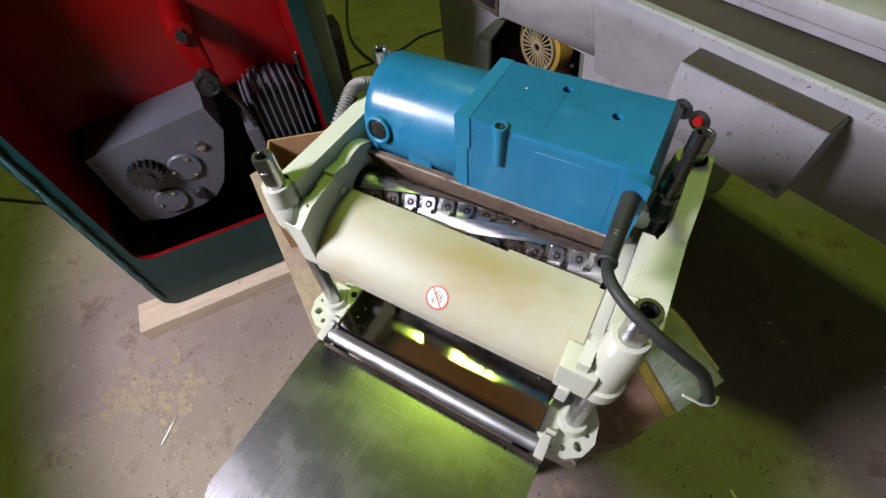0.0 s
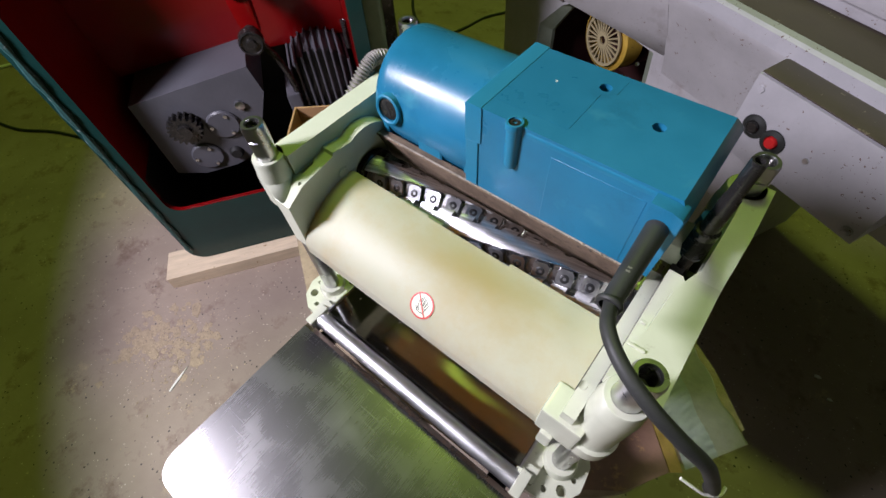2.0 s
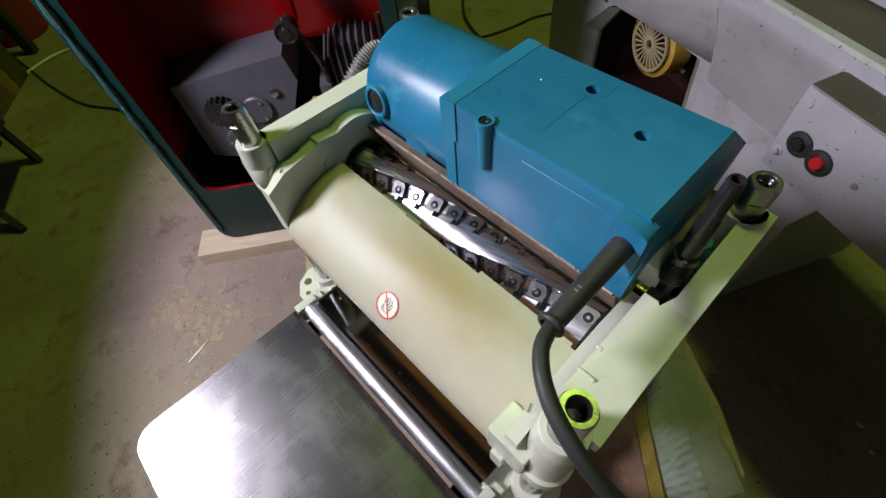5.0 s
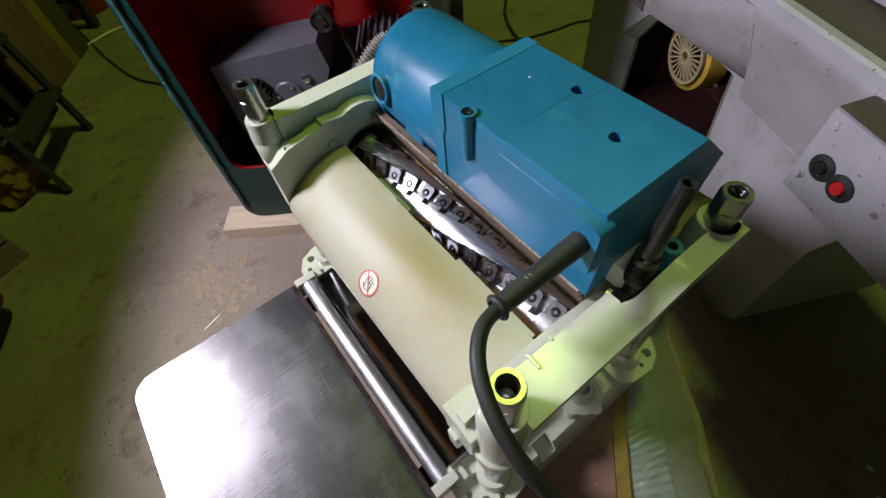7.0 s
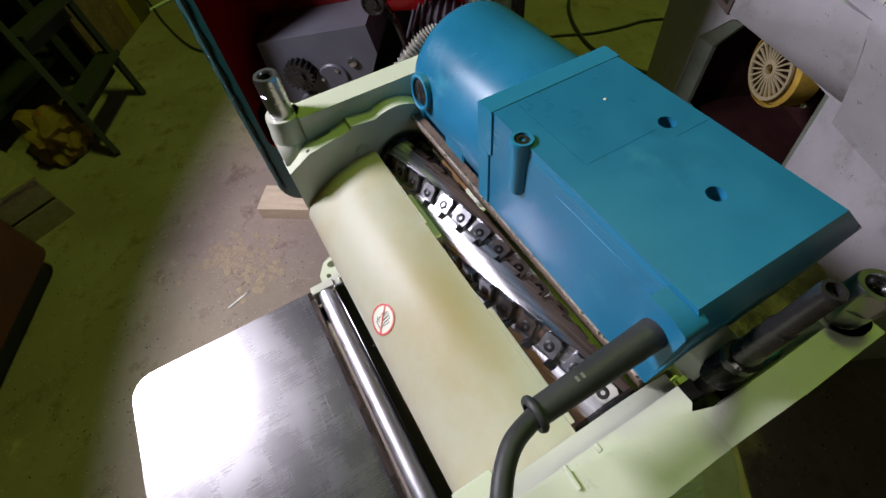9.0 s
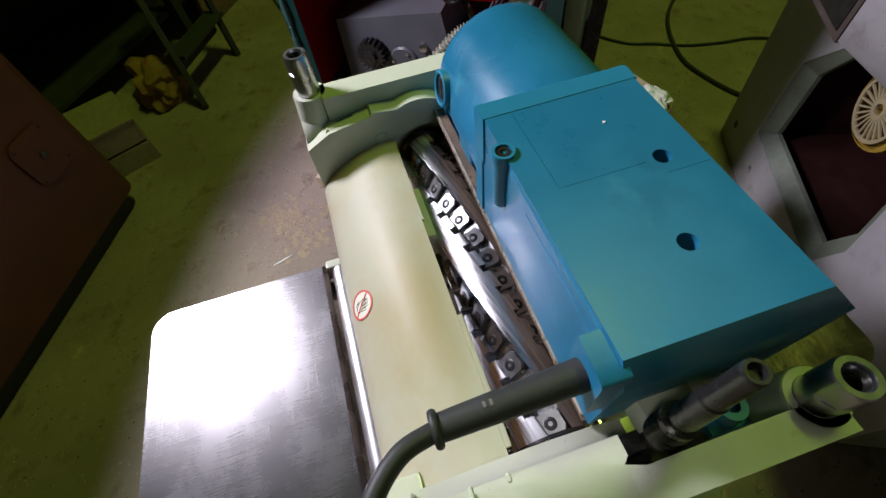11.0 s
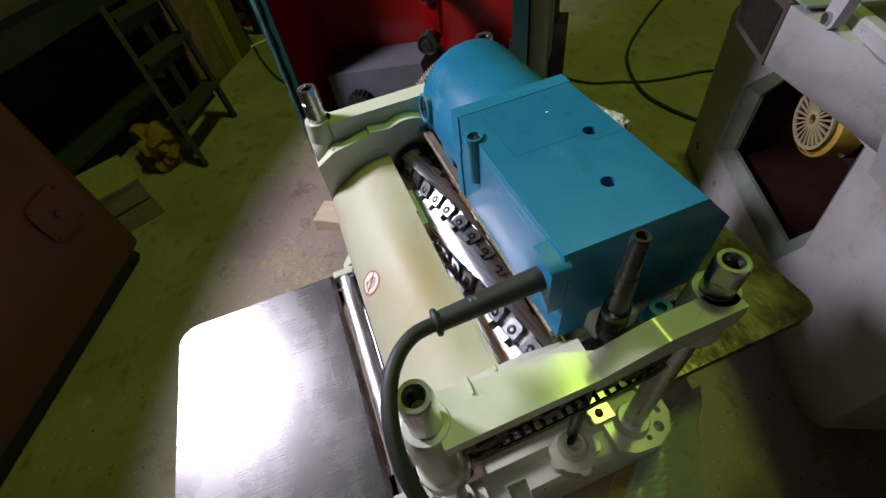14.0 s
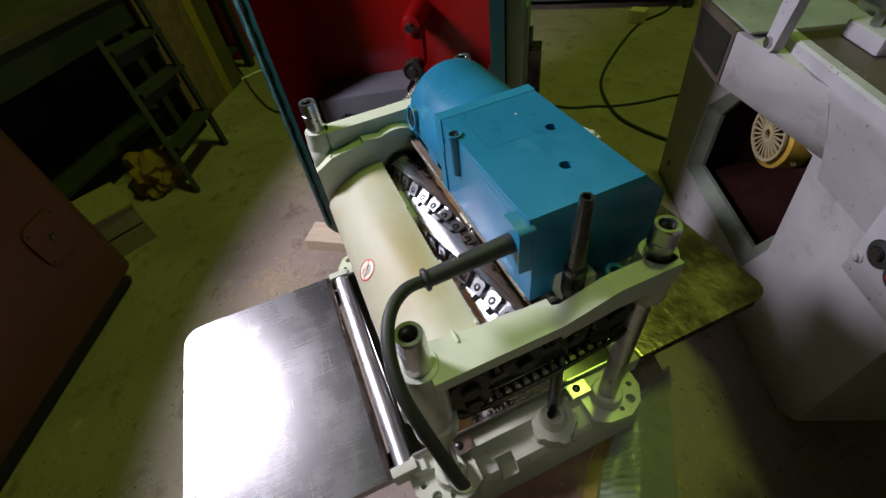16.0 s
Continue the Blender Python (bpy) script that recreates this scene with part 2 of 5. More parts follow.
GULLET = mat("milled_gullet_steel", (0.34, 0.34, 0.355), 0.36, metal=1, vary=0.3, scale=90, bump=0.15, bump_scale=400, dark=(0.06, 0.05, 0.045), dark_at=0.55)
INSERT = mat("carbide_insert", (0.34, 0.34, 0.355), 0.34, metal=1, vary=0.2, scale=90, per_object=0.25)
DARKSTEEL = mat("oily_dark_steel", (0.055, 0.052, 0.050), 0.26, metal=0.7, vary=0.3, scale=70)
OXIDE = mat("black_oxide_screw", (0.016, 0.016, 0.017), 0.4, metal=0.2, vary=0.3, scale=90)
BLACKHOLE = mat("black_recess", (0.012, 0.012, 0.012), 0.6, vary=0.2)
RUBBER = mat("black_rubber", (0.026, 0.027, 0.026), 0.55, vary=0.25, scale=40, bump=0.12, bump_scale=400, dark=(0.07, 0.068, 0.06), dark_at=0.68)
CREAM = mat("dusty_cream_lip", (0.42, 0.36, 0.28), 0.6, vary=0.3, scale=45, bump=0.4, bump_scale=500)
ROUGH_BLACK = mat("black_greasy_gear_case", (0.018, 0.017, 0.016), 0.45, vary=0.4, scale=60, bump=0.4, bump_scale=200)
CHUTE = mat("dust_caked_chute", (0.17, 0.12, 0.08), 0.85, vary=0.35, scale=60, bump=0.6, bump_scale=350, dark=(0.05, 0.04, 0.035), dark_at=0.58)
RED = mat("gloss_red_enamel", (0.165, 0.0022, 0.003), 0.20, vary=0.12, scale=6)
DKGREEN = mat("dark_green_enamel", (0.006, 0.034, 0.030), 0.33, vary=0.2, scale=9, bump=0.15, bump_scale=70, dark=(0.16, 0.19, 0.18), dark_at=0.735)
CHIPPED = mat("chipped_green_rim", (0.03, 0.085, 0.08), 0.4, vary=0.3, scale=30, bump=0.4, bump_scale=90, dark=(0.33, 0.36, 0.34), dark_at=0.60)
GREYCAST = mat("grey_painted_casting", (0.085, 0.085, 0.098), 0.42, vary=0.12, scale=10, bump=0.2, bump_scale=90, dark=(0.07, 0.07, 0.075), dark_at=0.72)
JOINT = mat("grey_machine_enamel", (0.43, 0.412, 0.425), 0.5, vary=0.17, scale=4, bump=0.14, bump_scale=60, dark=(0.30, 0.262, 0.255), dark_at=0.55, dark_soft=0.2)
JOINT_EDGE = mat("worn_grey_edge", (0.44, 0.43, 0.45), 0.4, vary=0.12, scale=8, dark=(0.26, 0.23, 0.2), dark_at=0.64)
TABLETOP = mat("rusty_brown_table", (0.115, 0.088, 0.078), 0.5, metal=0.3, vary=0.2, scale=6, bump=0.1, bump_scale=90, dark=(0.2, 0.17, 0.15), dark_at=0.69)
WOOD = mat("raw_pine", (0.62, 0.50, 0.35), 0.75, vary=0.16, scale=9, bump=0.35, bump_scale=60, stretch=(1, 7, 7), dark=(0.33, 0.2, 0.1), dark_at=0.66)
flecks(JOINT, 150, 0.905, (0.17, 0.10, 0.075), 0.05)
flecks(JOINT, 24, 0.93, (0.24, 0.19, 0.17), 0.06)
flecks(JOINT_EDGE, 140, 0.90, (0.15, 0.09, 0.065))
flecks(TABLETOP, 90, 0.92, (0.28, 0.22, 0.18))
flecks(DKGREEN, 45, 0.96, (0.22, 0.25, 0.24))
flecks(GREEN, 120, 0.95, (0.22, 0.19, 0.13))
flecks(WOOD, 60, 0.94, (0.30, 0.18, 0.09))
YELLOW = mat("ochre_motor_cover", (0.52, 0.33, 0.05), 0.45, vary=0.2, scale=25, bump=0.1, dark=(0.16, 0.12, 0.06), dark_at=0.62)
GRILLE = mat("tan_fan_grille", (0.40, 0.33, 0.19), 0.5, vary=0.15, scale=40)
RIM = mat("worn_greenish_edge", (0.24, 0.27, 0.215), 0.5, vary=0.2, scale=14, bump=0.2, bump_scale=80, dark=(0.13, 0.11, 0.09), dark_at=0.6)
MAROON = mat("dark_maroon_motor", (0.040, 0.013, 0.012), 0.5, vary=0.25, scale=14)
CHIP = mat("swollen_chipboard", (0.31, 0.24, 0.165), 0.85, vary=0.22, scale=60, bump=0.7, bump_scale=240, dark=(0.22, 0.14, 0.09), dark_at=0.6)
CARD = mat("brown_cardboard", (0.33, 0.19, 0.085), 0.8, vary=0.12, scale=14, bump=0.12, bump_scale=120)
PAINTED = mat("worn_painted_board", (0.20, 0.115, 0.08), 0.55, vary=0.35, scale=13, bump=0.25, bump_scale=120, dark=(0.36, 0.22, 0.10), dark_at=0.58)
STRIPE = mat("yellow_stripe_paint", (0.22, 0.15, 0.03), 0.6, vary=0.4, scale=25, dark=(0.25, 0.15, 0.05), dark_at=0.62)
WRAP = mat("dusty_plastic_wrap", (0.46, 0.50, 0.47), 0.2, vary=0.2, scale=14, bump=0.5, bump_scale=70, dark=(0.22, 0.21, 0.17), dark_at=0.63)
WRAPBACK = mat("matte_wrap_paper", (0.44, 0.43, 0.35), 0.7, vary=0.18, scale=20, bump=0.5, bump_scale=90, dark=(0.19, 0.17, 0.12), dark_at=0.6, dark_soft=0.15)
REDBTN = mat("red_push_button", (0.62, 0.018, 0.02), 0.35, vary=0.08)
STICKER_W = mat("white_sticker", (0.74, 0.73, 0.62), 0.45, vary=0.04)
STICKER_R = mat("red_sticker_print", (0.66, 0.10, 0.09), 0.45, vary=0.06)
STICKER_K = mat("black_sticker_print", (0.03, 0.03, 0.03), 0.5)
WHITE = mat("white_plastic", (0.70, 0.69, 0.64), 0.4, vary=0.06)
RAG = mat("yellow_red_rag", (0.27, 0.15, 0.03), 0.9, vary=0.4, scale=9, bump=0.5, bump_scale=40, dark=(0.3, 0.06, 0.03), dark_at=0.56)
DARKGREY = mat("dark_bench_paint", (0.032, 0.033, 0.029), 0.6, vary=0.25, scale=8, bump=0.15, bump_scale=50)
BROWNRED = mat("red_brown_machine_paint", (0.095, 0.026, 0.018), 0.5, vary=0.2, scale=6, bump=0.12, bump_scale=60, dark=(0.05, 0.03, 0.025), dark_at=0.66)
YELLOWSHEET = mat("yellow_painted_board", (0.30, 0.21, 0.02), 0.5, vary=0.25, scale=5)
DARKOLIVE = mat("olive_brown_board", (0.10, 0.075, 0.022), 0.6, vary=0.25, scale=9, bump=0.2, bump_scale=60)
WORNMARK = mat("worn_rubber_mark", (0.13, 0.125, 0.11), 0.6, vary=0.3, scale=200)
REDPLASTIC = mat("red_plastic_bin", (0.30, 0.03, 0.022), 0.42, vary=0.1, scale=6)
WALL = mat("grimy_wall_plaster", (0.26, 0.26, 0.22), 0.85, vary=0.2, scale=2, bump=0.2, bump_scale=30)
SPRING = mat("galvanised_hose", (0.30, 0.28, 0.26), 0.5, metal=0.4, vary=0.2, scale=60)
DUST = mat("pale_wood_dust", (0.46, 0.37, 0.25), 0.95, vary=0.25, scale=90, bump=0.6, bump_scale=600)


def floor_material():
    """Old terrazzo concrete: stone chips, dark spots, worn light patches and grime."""
    m = bpy.data.materials.new("worn_terrazzo_floor")
    m.use_nodes = True
    nt = m.node_tree
    b = nt.nodes["Principled BSDF"]
    co = nt.nodes.new("ShaderNodeTexCoord")

    def noise_tex(scale, detail=6, rough=0.6):
        n = nt.nodes.new("ShaderNodeTexNoise")
        n.inputs["Scale"].default_value, n.inputs["Detail"].default_value, n.inputs["Roughness"].default_value = scale, detail, rough
        nt.links.new(co.outputs["Object"], n.inputs["Vector"])
        return n.outputs["Fac"]

    def rng(value, lo, hi):
        r = nt.nodes.new("ShaderNodeMapRange")
        r.inputs["From Min"].default_value, r.inputs["From Max"].default_value = lo, hi
        nt.links.new(value, r.inputs["Value"])
        return r.outputs["Result"]

    def mix(fac, a, c):
        x = nt.nodes.new("ShaderNodeMix")
        x.data_type = "RGBA"
        nt.links.new(fac, x.inputs[0])
        if isinstance(a, tuple):
            x.inputs[6].default_value = (*a, 1)
        else:
            nt.links.new(a, x.inputs[6])
        x.inputs[7].default_value = (*c, 1)
        return x.outputs[2]

    c = mix(rng(noise_tex(2.2), 0.35, 0.65), (0.240, 0.185, 0.145), (0.345, 0.275, 0.215))
    c = mix(rng(noise_tex(9, 8, 0.7), 0.54, 0.66), c, (0.190, 0.130, 0.100))
    v = nt.nodes.new("ShaderNodeTexVoronoi")
    v.inputs["Scale"].default_value = 55
    nt.links.new(co.outputs["Object"], v.inputs["Vector"])
    spots = nt.nodes.new("ShaderNodeMath")
    spots.operation = "LESS_THAN"
    nt.links.new(v.outputs["Distance"], spots.inputs[0])
    spots.inputs[1].default_value = 0.15
    pick = nt.nodes.new("ShaderNodeMath")
    pick.operation = "MULTIPLY"
    nt.links.new(spots.outputs[0], pick.inputs[0])
    nt.links.new(rng(noise_tex(17), 0.5, 0.56), pick.inputs[1])
    c = mix(pick.outputs[0], c, (0.06, 0.05, 0.045))
    v2 = nt.nodes.new("ShaderNodeTexVoronoi")
    v2.inputs["Scale"].default_value = 90
    nt.links.new(co.outputs["Object"], v2.inputs["Vector"])
    s2 = nt.nodes.new("ShaderNodeMath")
    s2.operation = "LESS_THAN"
    nt.links.new(v2.outputs["Distance"], s2.inputs[0])
    s2.inputs[1].default_value = 0.16
    p2 = nt.nodes.new("ShaderNodeMath")
    p2.operation = "MULTIPLY"
    nt.links.new(s2.outputs[0], p2.inputs[0])
    nt.links.new(rng(noise_tex(23), 0.52, 0.58), p2.inputs[1])
    c = mix(p2.outputs[0], c, (0.52, 0.45, 0.36))
    c = mix(rng(noise_tex(5.3, 10, 0.75), 0.60, 0.68), c, (0.43, 0.33, 0.215))
    nt.links.new(c, b.inputs["Base Color"])
    b.inputs["Roughness"].default_value = 0.62
    bp = nt.nodes.new("ShaderNodeBump")
    bp.inputs["Strength"].default_value, bp.inputs["Distance"].default_value = 0.35, 0.003
    nt.links.new(noise_tex(70, 6, 0.7), bp.inputs["Height"])
    nt.links.new(bp.outputs["Normal"], b.inputs["Normal"])
    return m


FLOOR = floor_material()

# ---- building tools ----
def link(name, bm, material, parent=None, label="", smooth=40, weighted=True):
    me = bpy.data.meshes.new(name)
    bmesh.ops.recalc_face_normals(bm, faces=bm.faces)
    for f in bm.faces:
        f.smooth = True
    for e in bm.edges:
        if len(e.link_faces) == 2 and e.calc_face_angle(0) > radians(smooth):
            e.smooth = False
    bm.to_mesh(me)
    bm.free()
    for m in material if isinstance(material, (list, tuple)) else [material]:
        me.materials.append(m)
    ob = new(name, me)
    if weighted:
        ob.modifiers.new("weighted", "WEIGHTED_NORMAL").keep_sharp = True
    if parent:
        ob.parent = parent
    if label:
        ob["label"] = label
    return ob


def part(name, bm, material, parent, label="", smooth=40):
    return link(name, bm, material, parent, label, smooth)


def thing(name, label, category, group="", kind=""):
    return tagged(new(name), label, category, group, kind)


def bmn():
    return bmesh.new()


def bevel(bm, verts, width, segments=2, angle=25):
    vs = set(verts)
    edges = [e for e in bm.edges if e.verts[0] in vs and e.verts[1] in vs and len(e.link_faces) == 2 and e.calc_face_angle(0) > radians(angle)]
    if width > 0 and edges:
        bmesh.ops.bevel(bm, geom=edges, offset=width, segments=segments, affect="EDGES", profile=0.6, clamp_overlap=True)


def box(bm, x0, x1, y0, y1, z0, z1, r=0.0, seg=2, m=None):
    made = bmesh.ops.create_cube(bm, size=1, matrix=Matrix.LocRotScale(((x0 + x1) / 2, (y0 + y1) / 2, (z0 + z1) / 2), None, (x1 - x0, y1 - y0, z1 - z0)))["verts"]
    if m is not None:
        bmesh.ops.transform(bm, matrix=m, verts=made)
    bevel(bm, made, r, seg)
    return bm


AXES = {"x": lambda a, p, q: (a, p, q), "y": lambda a, p, q: (p, a, q), "z": lambda a, p, q: (p, q, a)}


def prism(bm, outline, axis, a, b, r=0.0, seg=2, m=None, angle=25):
    """A flat outline pushed from a to b along an axis; the outline holds the other two coordinates in order."""
    put = AXES[axis]
    lo = [bm.verts.new(put(a, *p)) for p in outline]
    hi = [bm.verts.new(put(b, *p)) for p in outline]
    n = len(outline)
    bm.faces.new(lo)
    bm.faces.new(hi[::-1])
    for i in range(n):
        bm.faces.new((lo[i], lo[(i + 1) % n], hi[(i + 1) % n], hi[i]))
    if m is not None:
        bmesh.ops.transform(bm, matrix=m, verts=lo + hi)
    bevel(bm, lo + hi, r, seg, angle)
    return bm


def turn(bm, profile, m, n=24, close=False):
    """A profile of (radius, height) turned round the z axis of the pose m."""
    rings = []
    for r, h in profile:
        if r < 1e-6:
            rings.append([bm.verts.new(m @ Vector((0, 0, h)))])
        else:
            rings.append([bm.verts.new(m @ Vector((r * math.cos(2 * math.pi * i / n), r * math.sin(2 * math.pi * i / n), h))) for i in range(n)])
    pairs = list(zip(rings, rings[1:]))
    if close:
        pairs.append((rings[-1], rings[0]))
    for p, q in pairs:
        for i in range(n):
            j = (i + 1) % n
            if len(p) == 1 and len(q) > 1:
                bm.faces.new((p[0], q[i], q[j]))
            elif len(q) == 1 and len(p) > 1:
                bm.faces.new((p[i], p[j], q[0]))
            elif len(p) > 1:
                bm.faces.new((p[i], p[j], q[j], q[i]))
    return bm


def rod(bm, p, q, r, n=16, r2=None, chamfer=0.0):
    p, q = Vector(p), Vector(q)
    m = Matrix.Translation(p) @ (q - p).to_track_quat("Z", "Y").to_matrix().to_4x4()
    h, r2, c = (q - p).length, r if r2 is None else r2, chamfer
    prof = [(0, 0), (r - c, 0), (r, c), (r2, h - c), (r2 - c, h), (0, h)] if c else [(0, 0), (r, 0), (r2, h), (0, h)]
    return turn(bm, prof, m, n)


def smooth_path(points, steps=8):
    pts = [Vector(p) for p in points]
    pts = [2 * pts[0] - pts[1]] + pts + [2 * pts[-1] - pts[-2]]
    out = []
    for i in range(1, len(pts) - 2):
        a, b, c, d = pts[i - 1:i + 3]
        for k in range(steps):
            t = k / steps
            out.append(0.5 * (2 * b + (c - a) * t + (2 * a - 5 * b + 4 * c - d) * t * t + (3 * b - a - 3 * c + d) * t ** 3))
    return out + [pts[-2]]


def tube(bm, points, radius, n=12, steps=8, caps=True):
    """A round tube along a smooth path; radius is a number or a function of the way (0 to 1)."""
    path = smooth_path(points, steps)
    side, rings = None, []
    for i, p in enumerate(path):
        d = (path[min(i + 1, len(path) - 1)] - path[max(i - 1, 0)]).normalized()
        side = (Vector((0.3, 0.2, 1)) if side is None else side)
        side = (side - d * side.dot(d)).normalized()
        up = d.cross(side)
        r = radius(i / (len(path) - 1)) if callable(radius) else radius
        rings.append([bm.verts.new(p + r * (math.cos(a) * side + math.sin(a) * up)) for a in (2 * math.pi * k / n for k in range(n))])
    for u, v in zip(rings, rings[1:]):
        for k in range(n):
            bm.faces.new((u[k], u[(k + 1) % n], v[(k + 1) % n], v[k]))
    if caps:
        bm.faces.new(rings[0][::-1])
        bm.faces.new(rings[-1])
    return bm


def shell(bm, outline, axis, a, b, thick, inward):
    """A bent sheet: an open outline with a thickness, pushed along an axis. inward: (p, q) towards which it thickens."""
    pts = [Vector(p) for p in outline]
    inner = []
    for i, p in enumerate(pts):
        d = (pts[min(i + 1, len(pts) - 1)] - pts[max(i - 1, 0)]).normalized()
        nrm = Vector((-d.y, d.x))
        if nrm.dot(Vector(inward) - p) < 0:
            nrm = -nrm
        inner.append(p + nrm * thick)
    return prism(bm, [tuple(p) for p in pts] + [tuple(p) for p in inner[::-1]], axis, a, b, 0)


def cut(ob, cutter):
    """Takes the closed mesh cutter out of ob for good."""
    tool_mesh = bpy.data.meshes.new("tool")
    bmesh.ops.recalc_face_normals(cutter, faces=cutter.faces)
    cutter.to_mesh(tool_mesh)
    cutter.free()
    tool = new("tool", tool_mesh)
    bpy.context.view_layer.update()
    tool.matrix_world = ob.matrix_world.copy()
    mod = ob.modifiers.new("cut", "BOOLEAN")
    mod.operation, mod.object, mod.solver = "DIFFERENCE", tool, "EXACT"
    bpy.context.view_layer.update()
    for other in ob.modifiers:
        other.show_viewport = other == mod
    graph = bpy.context.evaluated_depsgraph_get()
    made = bpy.data.meshes.new_from_object(ob.evaluated_get(graph))
    ob.modifiers.remove(mod)
    for other in ob.modifiers:
        other.show_viewport = True
    old, ob.data = ob.data, made
    name = old.name
    again = bmesh.new()
    again.from_mesh(made)
    for f in again.faces:
        f.smooth = True
    for e in again.edges:
        e.smooth = not (len(e.link_faces) == 2 and e.calc_face_angle(0) > radians(35))
    again.to_mesh(made)
    again.free()
    bpy.data.meshes.remove(old)
    made.name = name
    bpy.data.objects.remove(tool)
    bpy.data.meshes.remove(tool_mesh)
    return ob


def arc(cx, cy, r, a0, a1, n=8):
    return [(cx + r * math.cos(radians(a0 + (a1 - a0) * i / n)), cy + r * math.sin(radians(a0 + (a1 - a0) * i / n))) for i in range(n + 1)]


def rounded(x0, x1, y0, y1, r00, r10, r11, r01, n=6):
    """A rectangle's outline with a radius of its own at each corner."""
    out = []
    for cx, cy, r, a in ((x0 + r00, y0 + r00, r00, 180), (x1 - r10, y0 + r10, r10, 270), (x1 - r11, y1 - r11, r11, 0), (x0 + r01, y1 - r01, r01, 90)):
        out += arc(cx, cy, r, a, a + 90, n) if r > 0 else [(cx, cy)]
    return out


def hull(bm, points):
    """The convex hull of some points."""
    vs = [bm.verts.new(p) for p in points]
    made = bmesh.ops.convex_hull(bm, input=vs)
    junk = [v for v in made["geom_interior"] if isinstance(v, bmesh.types.BMVert)]
    if junk:
        bmesh.ops.delete(bm, geom=junk, context="VERTS")
    bmesh.ops.dissolve_limit(bm, angle_limit=radians(3), verts=bm.verts, edges=bm.edges)
    return bm


def ring(x, y, z, r, n=16):
    return [(x + r * math.cos(2 * math.pi * k / n), y + r * math.sin(2 * math.pi * k / n), z) for k in range(n)]

# ---- setting ----
X0, X1, Y0, Y1, ROOF = -6.5, 4.0, -4.5, 5.5, 7.0
tagged(link("floor", box(bmn(), X0, X1, Y0, Y1, -0.2, 0), FLOOR), "worn speckled terrazzo concrete floor with sawdust and stains", "floor", kind="structure")
for name, b in (("wall_north", (X0, X1, Y1, Y1 + 0.2)), ("wall_south", (X0, X1, Y0 - 0.2, Y0)), ("wall_west", (X0 - 0.2, X0, Y0 - 0.2, Y1 + 0.2)), ("wall_east", (X1, X1 + 0.2, Y0 - 0.2, Y1 + 0.2))):
    tagged(link(name, box(bmn(), *b, -0.2, ROOF), WALL), "grimy plastered workshop wall", "wall", kind="structure")
tagged(link("ceiling", box(bmn(), X0 - 0.2, X1 + 0.2, Y0 - 0.2, Y1 + 0.2, ROOF, ROOF + 0.2), WALL), "dark plastered workshop ceiling", "ceiling", kind="structure")


# ---- grey surface planer behind ----
JO, JU, JN = Vector((-0.695, 1.172, 0)), Vector((0.903, -0.429, 0)), Vector((-0.429, -0.903, 0))
JM = Matrix(((JU.x, -JN.x, 0, JO.x), (JU.y, -JN.y, 0, JO.y), (0, 0, 1, 0), (0, 0, 0, 1)))  # x along it, y into it, z up


